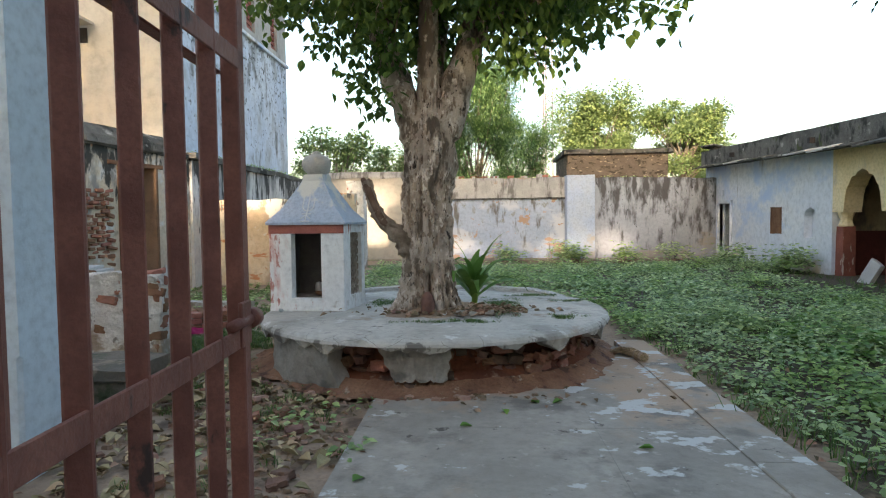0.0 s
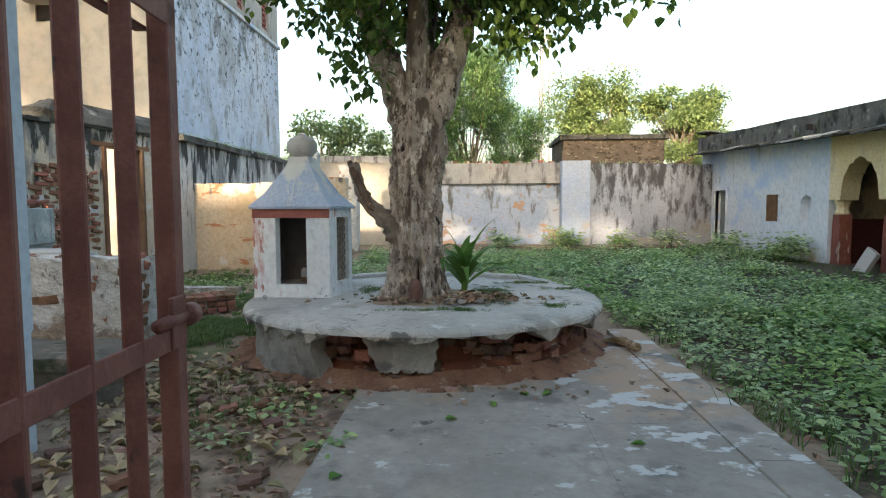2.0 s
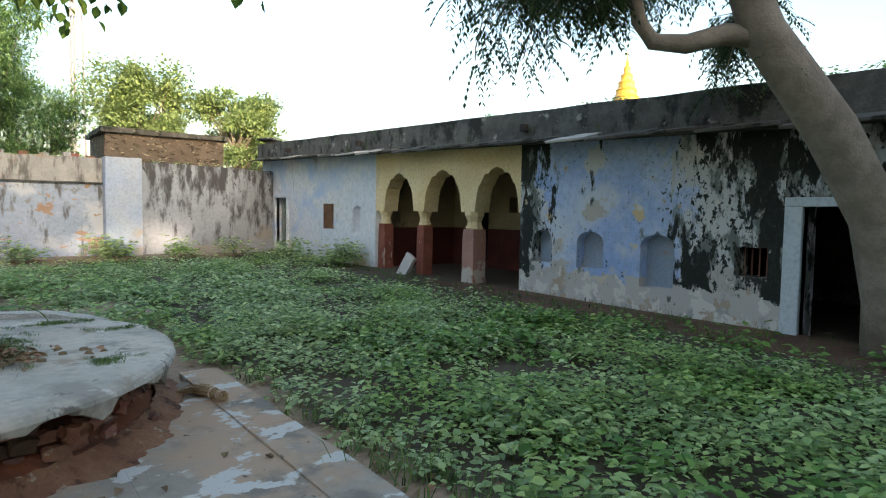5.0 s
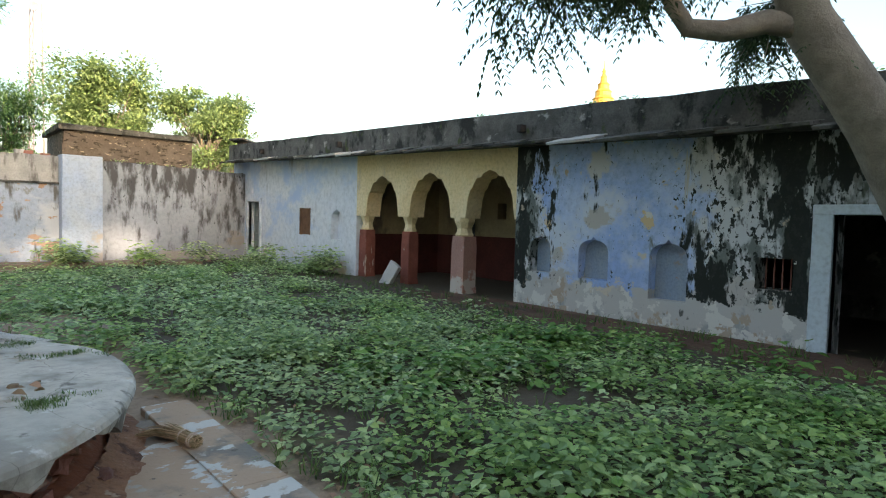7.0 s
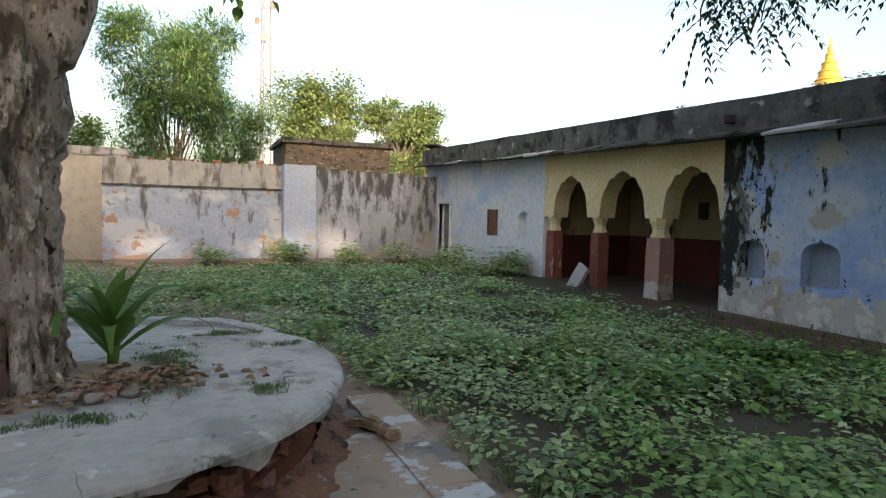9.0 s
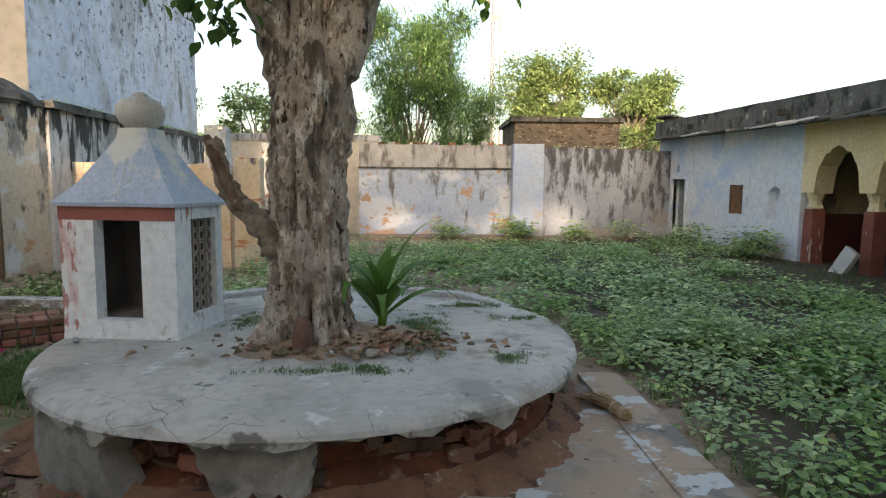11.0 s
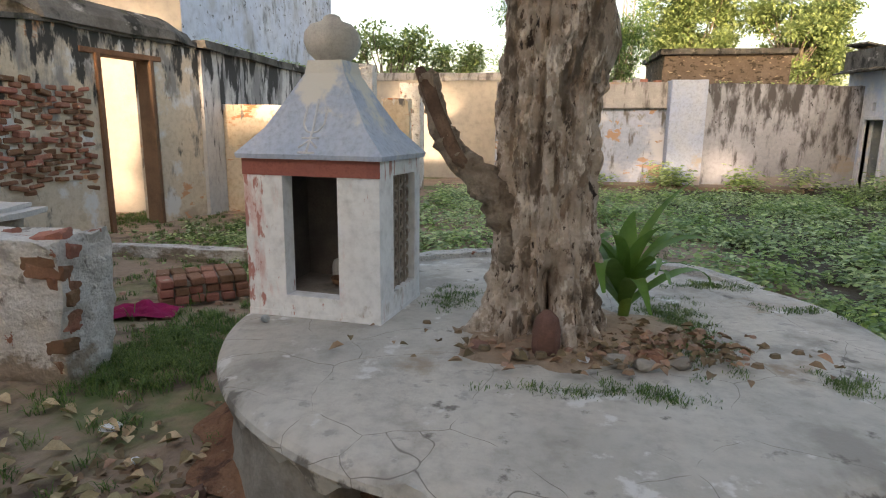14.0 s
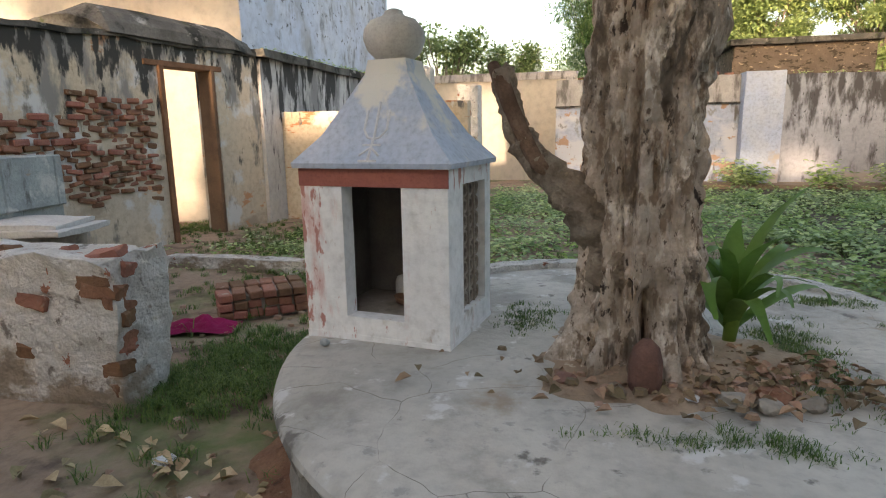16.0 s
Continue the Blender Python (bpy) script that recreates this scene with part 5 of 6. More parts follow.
def make_leaning_tree():
    C0 = Vector((0.5, 1.55, 1.59))
    K = lambda p: C0 + (Vector(p) - C0) * 1.3
    B = Vector((8.25, 2.95, -0.12))
    t = thing("leaning_tree", *B, 0, "leaning grey barked tree with fine drooping pinnate leaves", "tree")
    inv = lambda p: K(p) - B
    rng = random.Random(4)
    bm = bmesh.new()
    path = [(6.46, 2.63, 0.27), (6.45, 2.66, 0.8), (6.33, 2.76, 1.5), (5.95, 3.02, 2.25), (5.42, 3.36, 3.0), (5.15, 3.52, 3.7), (4.95, 3.6, 4.6)]
    tube(bm, [inv(p) for p in path], [0.32, 0.28, 0.26, 0.25, 0.22, 0.17, 0.12], 18, 0.14)
    part("trunk", bm, BARK2, t, smooth=True)
    bm = bmesh.new()
    tube(bm, [inv(p) for p in [(5.50, 3.32, 2.95), (5.2, 3.55, 2.98), (4.95, 3.75, 2.90), (4.75, 3.93, 2.92), (4.66, 4.0, 3.08), (4.62, 4.05, 3.4)]], [0.13, 0.11, 0.10, 0.09, 0.08, 0.06], 12, 0.15)
    part("limb", bm, BARK2, t, smooth=True)
    lv = Leaves("slim")
    starts = [((5.1, 3.55, 3.8), (3.9, 4.9, 3.75)), ((5.0, 3.6, 4.3), (3.1, 4.6, 4.1)), ((4.62, 4.05, 3.4), (4.3, 4.9, 3.55)), ((4.9, 3.6, 4.5), (4.4, 5.6, 4.4)), ((5.1, 3.55, 3.9), (5.9, 5.2, 3.9)),
              ((5.0, 3.6, 4.4), (2.4, 4.3, 4.6)), ((5.0, 3.6, 4.2), (3.5, 3.6, 4.2)), ((4.62, 4.05, 3.4), (3.9, 4.4, 3.45)), ((5.4, 3.38, 3.1), (6.6, 4.2, 3.3)), ((5.0, 3.6, 4.2), (6.6, 3.6, 4.6))]
    for a, b in starts:
        bm = bmesh.new()
        q = bend(a, b, 8, sag=0.15, jit=0.05, rng=rng)
        tube(bm, [inv(p) for p in q], [0.045 - 0.004 * i for i in range(9)], 7)
        part("branch", bm, BARK2, t, smooth=True)
        for c in q[2:]:
            for _ in range(4):
                e = c + Vector((rng.uniform(-0.55, 0.45), rng.uniform(-0.4, 0.5), rng.uniform(-0.55, 0.35)))
                tw = bend(c, e, 4, rng=rng)
                bm = bmesh.new()
                tube(bm, [inv(p) for p in tw], [0.008, 0.007, 0.006, 0.005, 0.004], 4)
                part("twig", bm, BARK2, t)
                for p in tw[1:]:
                    for _ in range(3):
                        pinnate(lv, rng, inv(p), Vector((rng.uniform(-1, 1), rng.uniform(-1, 1), rng.uniform(-1.0, 0.1))), 7, 0.085)
    # the spray that hangs lowest
    for e in ((3.55, 4.75, 2.72), (3.75, 4.7, 2.85), (4.15, 4.8, 2.85), (4.35, 4.75, 2.95), (3.35, 4.6, 3.05), (3.1, 4.5, 3.2)):
        tw = bend(Vector(e) + Vector((0.2, 0.05, 0.75)), e, 6, jit=0.02, rng=rng)
        bm = bmesh.new()
        tube(bm, [inv(p) for p in tw], [0.008] * 7, 4)
        part("twig", bm, BARK2, t)
        for p in tw[1:]:
            for _ in range(3):
                pinnate(lv, rng, inv(p), Vector((rng.uniform(-1, 1), rng.uniform(-1, 1), rng.uniform(-1.2, 0))), 7, 0.085)
    lv.done("crown", NEEM, t)


make_leaning_tree()

# ---------- trees beyond the walls ----------
def far_tree(x, y, top, rad, mat, seed, label, low=0.35, leaf=0.16, count=3200, flat=0.55, trunk_r=0.22):
    rng = random.Random(seed)
    t = thing("tree", x, y, 0, 0, label, "tree", "trees beyond the courtyard wall")
    bm = bmesh.new()
    tube(bm, bend((0, 0, -0.1), (rng.uniform(-0.3, 0.3), 0, top * 0.6), 6, jit=0.08, rng=rng), [trunk_r * (1 - 0.1 * i) for i in range(7)], 9, 0.1)
    part("trunk", bm, BARK2, t, smooth=True)
    cl = []
    for k in range(46):
        a, e = rng.uniform(0, 6.28), rng.uniform(0, 1)
        c = Vector((math.cos(a) * rad * rng.uniform(0.25, 0.85), math.sin(a) * rad * rng.uniform(0.2, 0.8), top * (low + (0.93 - low) * e)))
        cl.append((c, rad * rng.uniform(0.20, 0.42)))
        bm = bmesh.new()
        tube(bm, bend((0, 0, top * (low - 0.12 + 0.2 * e)), c, 5, jit=0.1, rng=rng), [q * trunk_r / 0.22 for q in (0.07, 0.06, 0.05, 0.04, 0.03, 0.02)], 6)
        part("limb", bm, BARK2, t, smooth=True)
    lv = Leaves("slim" if mat is MORINGA else "oval")
    for _ in range(count * (4 if mat is MORINGA else 2)):
        c, rr = rng.choice(cl)
        d = Vector((rng.gauss(0, 1), rng.gauss(0, 1), rng.gauss(0, 1))).normalized()
        p = c + Vector((d.x, d.y, d.z * flat)) * rr * rng.uniform(0.2, 1.12)
        lv.add(p, d + rv(rng, 0.8), Vector((0, 0, 1)), leaf * rng.uniform(0.7, 1.3), 0.12)
    lv.done("crown", mat, t)


far_tree(0.1, 26.5, 8.8, 2.7, MORINGA, 1, "feathery light green tree behind the wall", 0.24, 0.17, 10500, 0.9, 0.12)
far_tree(2.4, 27.4, 6.7, 1.5, MORINGA, 2, "feathery light green young tree", 0.24, 0.16, 3600, 0.9, 0.10)
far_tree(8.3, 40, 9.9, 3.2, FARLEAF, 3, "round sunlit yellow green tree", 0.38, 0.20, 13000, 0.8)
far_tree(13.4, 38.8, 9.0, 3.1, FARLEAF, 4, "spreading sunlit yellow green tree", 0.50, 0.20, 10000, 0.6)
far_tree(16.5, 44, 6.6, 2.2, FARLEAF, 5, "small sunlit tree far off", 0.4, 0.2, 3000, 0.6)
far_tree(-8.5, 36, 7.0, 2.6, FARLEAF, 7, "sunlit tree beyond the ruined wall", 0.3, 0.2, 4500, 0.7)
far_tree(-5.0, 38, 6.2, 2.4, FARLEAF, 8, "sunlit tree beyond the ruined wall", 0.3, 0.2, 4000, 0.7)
far_tree(-12.5, 33, 6.5, 2.2, MORINGA, 9, "green tree beyond the tall house", 0.3, 0.22, 2400, 0.7)

# stone room beyond the wall
room = thing("stone_room", 6.4, 28.3, 0, 0, "small rubble masonry room with dark roof slab", "building")
ROOMST = surf("rubble_masonry", (0.16, 0.13, 0.105), (0.11, 0.09, 0.073), scale=2, bump=1.0, bscale=9, layers=[((0.40, 0.33, 0.25), (4, 4, 8), 0.60, 0.65, 0, 1, 0), ((0.05, 0.04, 0.03), (5, 5, 10), 0.54, 0.61, 0, 1, 0)])
part("wall", boxed(-2.2, 2.2, -1.8, 1.8, -0.1, 4.30, bev=0.04, rough=0.035, cuts=8), ROOMST, room)
part("roof", boxed(-2.35, 2.35, -1.95, 1.95, 4.30, 4.50, bev=0.03, rough=0.02, cuts=5), PARAPET, room)
# lattice mast
mast = thing("radio_mast", 7.3, 60, 0, 10, "slim red and white lattice radio mast with dish aerials", "mast")
for k in range(3):
    a = 2 * math.pi * k / 3
    bm = bmesh.new()
    tube(bm, [(0.65 * math.cos(a), 0.65 * math.sin(a), 0), (0.4 * math.cos(a), 0.4 * math.sin(a), 27)], [0.07, 0.06], 6)
    part("leg", bm, STEEL, mast)
for j in range(27):
    for k in range(3):
        a, b = 2 * math.pi * k / 3, 2 * math.pi * (k + 1) / 3
        r0, r1 = 0.65 - 0.25 * j / 27, 0.65 - 0.25 * (j + 1) / 27
        bm = bmesh.new()
        tube(bm, [(r0 * math.cos(a), r0 * math.sin(a), j), (r1 * math.cos(b), r1 * math.sin(b), j + 1)], [0.03, 0.03], 4)
        part("brace", bm, STEEL, mast)
for z, a in ((17.5, 250), (19.0, 200), (20.5, 300), (22.2, 270)):
    part("dish", lathe([(0.1, 0), (0.32, 0.12), (0.36, 0.2), (0.30, 0.2)], 16), STEEL, mast, matrix=pose(0.7 * math.cos(radians(a)), 0.7 * math.sin(radians(a)), z, 90, 0, a + 90))
# gilded temple spire beyond the roof
spire = thing("temple_spire", 39.2, 28.2, 2.4, 0, "gilded stepped temple spire showing above the roof", "spire")
part("tower", lathe([(1.6, -2.5), (1.6, 5.0), (1.5, 5.4)], 12), CREAM, spire)
prof = []
for j in range(9):
    r0 = 1.5 * (1 - j / 9) ** 0.8
    prof += [(r0, 5.4 + j * 0.55), (r0 * 0.97, 5.7 + j * 0.55), (r0 * 1.06, 5.75 + j * 0.55)]
part("spire_crown", lathe(prof + [(0.12, 10.4), (0.16, 10.6), (0.06, 10.8), (0.02, 11.4)], 16), GOLD, spire)

# ---------- iron gate ----------
def make_gate():
    g = thing("gate", -0.373, 1.045, 0, 3.3, "open rusty red iron bar gate with sliding bolt", "gate")
    def bar(y, w, z0, z1, name="bar"):
        part(name, boxed(-w / 2, w / 2, y - w / 2, y + w / 2, z0, z1, bev=0.003), IRON, g)
    bar(0.0, 0.040, 0.06, 2.25, "stile")
    for i in range(1, 7):
        part("bar", boxed(-0.017, 0.017, -0.017, 0.017, 0.08, 2.25, bev=0.003), IRON, g, matrix=pose(0, -0.15 * i, 0, 0, 0, 28))
    bar(-1.05, 0.045, 0.06, 2.25, "stile")
    for z in (0.10, 1.12, 1.74, 2.22):
        part("rail", boxed(0.014, 0.020, -1.07, 0.02, z - 0.022, z + 0.022, bev=0.002), IRON, g)
        part("rail", boxed(-0.05, -0.020, -1.07, 0.0, z - 0.03, z - 0.024, bev=0.002), IRON, g)
    bm = bmesh.new()
    tube(bm, [(0.02, -0.10, 1.155), (0.02, 0.045, 1.155)], [0.013, 0.013], 12)
    bolt = part("bolt", bm, IRON, g, smooth=True)
    bm = bmesh.new()
    tube(bm, [(0.02, 0.012, 1.155), (0.02, 0.050, 1.155)], [0.023, 0.023], 16)
    part("bolt_head", bm, IRON, bolt, smooth=True)
    part("bolt_plate", boxed(0.016, 0.026, -0.05, 0.012, 1.10, 1.20, bev=0.002), IRON, g)
    return g


make_gate()

# ---------- log, rubble, small finds ----------
STRAW = surf("broom_straw", (0.55, 0.42, 0.26), (0.40, 0.29, 0.17), scale=20, island=0.35, bump=0.2)
CLOTHTIE = surf("pale_cloth_tie", (0.62, 0.50, 0.40), (0.50, 0.38, 0.29), scale=30, bump=0.3)
broom = thing("broom", 1.70, 5.52, 0.0, 13, "worn straw hand broom lying beside the platform", "broom")
rng = random.Random(15)
bm = bmesh.new()
for _ in range(120):
    a, r = rng.uniform(0, 6.283), 0.036 * math.sqrt(rng.random())
    u, w = r * math.cos(a), r * math.sin(a)
    ln = rng.uniform(0.20, 0.32)
    tube(bm, [(u * 1.15, -0.17 + rng.uniform(-0.01, 0.01), 0.078 + w * 1.1), (u, -0.12, 0.078 + w), (u * 1.1, 0.0, 0.08 + w), (u * 2.0 + rng.uniform(-0.02, 0.02), ln * 0.6, 0.072 + w * 1.1), (u * 3.6 + rng.uniform(-0.05, 0.05), ln, 0.05 + max(-0.01, w * 0.8))], [0.0045, 0.0045, 0.004, 0.003, 0.002], 5)
part("straw", bm, STRAW, broom)
for y in (-0.15, -0.125, -0.03):
    bm = bmesh.new()
    tube(bm, [(0.042 * math.cos(a), y, 0.078 + 0.040 * math.sin(a)) for a in np.linspace(0, 6.283, 15)], [0.006] * 15, 6)
    part("binding", bm, CLOTHTIE, broom, "pale cloth tie")
bp = thing("brick_pile", -3.35, 7.55, 0, 38, "low block of mortared bricks beside the grass", "bricks")
part("core", boxed(-0.36, 0.36, -0.20, 0.20, -0.05, 0.20, rough=0.012, cuts=2), RENDER, bp)
rng = random.Random(8)
for lay in range(3):
    for i in range(6):
        part("brick", boxed(-0.055, 0.055, -0.11, 0.11, -0.033, 0.033, bev=0.008), BRICK, bp, matrix=pose(-0.32 + i * 0.125, -0.13 + rng.uniform(-0.02, 0.02), 0.04 + lay * 0.078, rng.uniform(-3, 3), rng.uniform(-3, 3), rng.uniform(-6, 6)))
for i in range(6):
    part("brick", boxed(-0.055, 0.055, -0.11, 0.11, -0.033, 0.033, bev=0.008), BRICK, bp, matrix=pose(-0.31 + i * 0.125, 0.12, 0.20, rng.uniform(-3, 3), 0, rng.uniform(-6, 6)))
SHELF = thing("stone_stand", -5.0, 6.95, 0, 8, "rough masonry block carrying two thin stone slabs", "stand")
part("block", boxed(-0.30, 0.22, -0.20, 0.28, -0.05, 0.77, bev=0.03, rough=0.03, cuts=4), RENDER, SHELF)
part("slab", boxed(-0.55, 0.42, -0.33, 0.30, 0.765, 0.815, bev=0.012, rough=0.012, cuts=4), SLATE, SHELF)
part("slab", boxed(-0.50, 0.30, -0.26, 0.26, 0.83, 0.875, bev=0.012, rough=0.012, cuts=4), SLATE, SHELF, matrix=pose(0, 0, -0.012, 1, 1.5, 5))
rng = random.Random(61)
for k in range(16):
    x = rng.uniform(-1.3, 3.0)
    bm = boxed(-0.11, 0.11, -0.06, 0.06, -0.02, rng.uniform(0.05, 0.12), bev=0.015, rough=0.01, cuts=1)
    tagged(link("wall_brick", bm, BRICK if k % 3 else COPING, matrix=pose(x, 20.52, ragged(x) + 0.0, 0, 0, rng.uniform(-40, 40))), "loose broken brick lying on the wall top", "brick", "bricks on the wall top")
for x, y, r_, m in ((-0.42, 5.30, 0.045, STEM), (0.02, 5.30, 0.06, RENDER), (0.14, 5.28, 0.05, RENDER), (0.20, 5.40, 0.07, BRICK), (0.30, 5.32, 0.055, RENDER), (-0.62, 5.38, 0.05, STONE), (0.08, 5.42, 0.05, STONE)):
    bm = bmesh.new()
    bmesh.ops.create_icosphere(bm, subdivisions=2, radius=r_)
    for v in bm.verts:
        v.co += noise.noise_vector(v.co * 14 + Vector((x * 9, y, 0))) * r_ * 0.6
        v.co.z *= 0.55
    tagged(link("stone", bm, m, matrix=pose(x, y, 0.505)), "broken lump of stone at the foot of the tree", "stone", "stones round the trunk")
# cloth
bm = bmesh.new()
bmesh.ops.create_grid(bm, x_segments=26, y_segments=16, size=1.0)
for v in bm.verts:
    e = max(0, 1 - (v.co.x ** 2 + v.co.y ** 2) * 0.75)
    v.co = Vector((v.co.x * 0.30, v.co.y * 0.16, 0.015 + 0.10 * e * (0.6 + 0.8 * noise.noise(v.co * 3.1))))
tagged(link("cloth", bm, CLOTH, smooth=True, matrix=pose(-3.55, 6.95, 0, 0, 0, 15)), "crumpled magenta cloth on the ground", "cloth")
for x, y, s in ((-2.47, 5.17, 0.05), (-2.15, 4.9, 0.03), (-0.13, 5.30, 0.03), (4.6, 6.3, 0.05)):
    bm = bmesh.new()
    bmesh.ops.create_icosphere(bm, subdivisions=2, radius=s)
    for v in bm.verts:
        v.co += noise.noise_vector(v.co * 30) * s * 0.5
        v.co.z *= 0.35
    tagged(link("paper_scrap", bm, PAPER, matrix=pose(x, y, (0.50 if y > 5.2 and abs(x) < 1 else 0.02))), "crumpled scrap of white paper", "litter")
# exposed bricks in the west wall and broken plaster
rng = random.Random(3)
bmesh_b = boxed(-0.11, 0.11, -0.05, 0.05, -0.034, 0.034, bev=0.012)
me = bpy.data.meshes.new("brick")
bmesh_b.to_mesh(me)
bmesh_b.free()
me.materials.append(BRICK)
for row in range(24):
    z = 0.52 + row * 0.074
    for i in range(15):
        u = -3.1 + i * 0.232 + (0.116 if row % 2 else 0)
        lim = 0.28 * noise.noise(Vector((u * 1.1, z * 1.6, 3)))
        if u > -0.08 or z > 1.95 + lim + (0.18 if u > -1.2 else -0.15) or z < 0.60 + abs(lim) or u < -2.9 + 2 * lim or rng.random() < 0.05:
            continue
        ob = new("brick", me)
        ob.parent = west
        ob.matrix_basis = Matrix.Translation(pw(u, z, 0.03 + rng.uniform(-0.05, 0.02))) @ pose(0, 0, 0, rng.uniform(-16, 16), rng.uniform(-12, 12), 78 + rng.uniform(-22, 22)) @ Matrix.Diagonal((rng.uniform(0.55, 1.05), 1, rng.uniform(0.7, 1.2), 1))

# ---------- plants ----------
def clump_plants(name, spots, mat, label, seed, size=(0.05, 0.09), height=(0.12, 0.34), leaves=(9, 16), shape="oval"):
    """Low herbs, every one a stem with leaves in whorls."""
    rng = random.Random(seed)
    lv = Leaves(shape)
    for x, y, z, k in spots:
        hgt = rng.uniform(*height) * k
        for _ in range(rng.randint(*leaves)):
            a = rng.uniform(0, 6.283)
            rr = rng.uniform(0.02, 0.16) * (0.6 + k)
            t = rng.uniform(0.35, 1.0)
            p = Vector((x + math.cos(a) * rr * 0.8, y + math.sin(a) * rr * 0.8, z + hgt * t))
            lv.add(p, Vector((math.cos(a), math.sin(a), rng.uniform(-0.35, 0.30))), Vector((rng.uniform(-0.4, 0.4), rng.uniform(-0.4, 0.4), 1)), rng.uniform(*size) * (0.8 + 0.4 * k), 0.12)
    return tagged(lv.done(name, mat), label, "weeds", kind="stuff")


rng = random.Random(77)


def field(n, x0, x1, y0, y1, dens):
    out = []
    for _ in range(n):
        x, y = rng.uniform(x0, x1), rng.uniform(y0, y1)
        d = dens(x, y)
        if d > rng.random():
            out.append((x, y, -0.02 - (0.10 * max(0, min(1, (14 - y) / 10)) if x > 7.0 else 0), 0.40 + 0.45 * d + 0.85 * max(0.0, noise.noise(Vector((x * 1.5, y * 1.5, 12))) + 0.25) * rng.uniform(0.6, 1.1)))
    return out


def dens(x, y):
    d = 0.52 + 0.85 * noise.noise(Vector((x * 0.75, y * 0.75, 4))) + 0.85 * noise.noise(Vector((x * 2.1, y * 2.1, 9)))
    if x > 6.3 and y < 15:
        d *= max(0, min(1, (6.75 - x + 0.35 * noise.noise(Vector((x, y, 0)))) / 0.8))
    if x > 8.3:
        d *= 0.3
    if (x + 0.2) ** 2 + (y - 5.93) ** 2 < 1.84 ** 2 or (x < 2.08 and y < 6.5):
        return 0
    d *= min(1, max(0.0, (x - 2.05) / 0.35)) if y < 6.5 else 1
    if y > 16.6 and x < 7.2:
        d *= max(0.06, (17.8 - y) / 1.2)
    return max(0, d)


clump_plants("weeds_near", field(6400, 2.0, 8.5, 0.0, 8.5, dens), WEED, "thick knee high green weeds filling the courtyard", 1, (0.034, 0.070), (0.05, 0.33), (13, 22))
clump_plants("weeds_far", field(7600, -2.6, 8.5, 8.5, 20.2, dens), WEED, "thick green weeds running back to the far wall", 2, (0.05, 0.09), (0.06, 0.33), (9, 15))
clump_plants("bright_weeds", field(1900, 3.0, 7.6, 0.8, 7.5, lambda x, y: max(0, dens(x, y) * 1.5 * noise.noise(Vector((x * 0.6 + 3, y * 0.6, 1))) + 0.12)), WEED2, "bright green broad leaved weeds", 3, (0.055, 0.115), (0.12, 0.40), (9, 15))
shrub = [(rng.gauss(cx, 0.22), rng.gauss(cy, 0.2), 0.0, 1.5) for cx, cy in ((8.1, 15.0), (8.2, 15.4), (3.3, 19.5), (3.0, 19.3), (6.4, 19.3), (1.2, 19.2), (7.6, 17.5), (5.0, 18.9)) for _ in range(22)]
clump_plants("shrubs", shrub, WEED, "small shrubs against the walls", 5, (0.07, 0.12), (0.2, 0.5), (10, 14))


def tufts(name, spots, mat, label, seed, hgt=(0.05, 0.14), blades=12, wid=0.006):
    rng = random.Random(seed)
    vs, fs = [], []
    for x, y, z in spots:
        for _ in range(blades):
            a = rng.uniform(0, 6.283)
            L = rng.uniform(*hgt)
            px, py = x + rng.gauss(0, 0.025), y + rng.gauss(0, 0.025)
            lean = rng.uniform(0.5, 1.5) * L
            w = Vector((-math.sin(a), math.cos(a), 0)) * wid
            b = Vector((px, py, z))
            m = b + Vector((math.cos(a) * lean * 0.4, math.sin(a) * lean * 0.4, L * 0.65))
            e = b + Vector((math.cos(a) * lean, math.sin(a) * lean, L * rng.uniform(0.5, 0.85)))
            k = len(vs)
            vs += [tuple(b - w), tuple(b + w), tuple(m + w * 0.7), tuple(m - w * 0.7), tuple(e)]
            fs += [(k, k + 1, k + 2, k + 3), (k + 3, k + 2, k + 4)]
    return tagged(raw(name, vs, fs, mat), label, "grass", kind="stuff")


def blob(cx, cy, sx, sy, n, z):
    return [(rng.gauss(cx, sx), rng.gauss(cy, sy), z) for _ in range(n)]


tufts("platform_grass", blob(0.10, 5.02, 0.10, 0.04, 30, 0.478) + blob(0.42, 5.90, 0.09, 0.30, 190, 0.482) + blob(0.95, 5.25, 0.07, 0.05, 24, 0.478) + blob(0.85, 6.9, 0.14, 0.06, 40, 0.478)
      + blob(-0.30, 4.98, 0.12, 0.03, 14, 0.478) + blob(-0.85, 6.25, 0.10, 0.14, 50, 0.48) + blob(1.25, 6.35, 0.1, 0.05, 20, 0.478), GRASS, "short grass growing through the platform", 6, (0.010, 0.030), 24, 0.0018)
tufts("yard_grass", blob(-2.75, 6.25, 0.28, 0.40, 380, 0) + blob(-4.6, 10.6, 0.7, 0.9, 420, 0) + blob(-3.2, 8.6, 0.7, 0.8, 260, 0) + blob(-1.2, 3.3, 0.3, 0.7, 30, 0) + blob(-1.9, 4.3, 0.5, 0.4, 40, 0)
      + blob(-4.2, 4.9, 0.9, 0.35, 40, 0) + blob(-6.9, 11.6, 0.35, 0.6, 160, 0), GRASS, "soft green grass in the side yard", 7, (0.03, 0.085), 26, 0.0028)
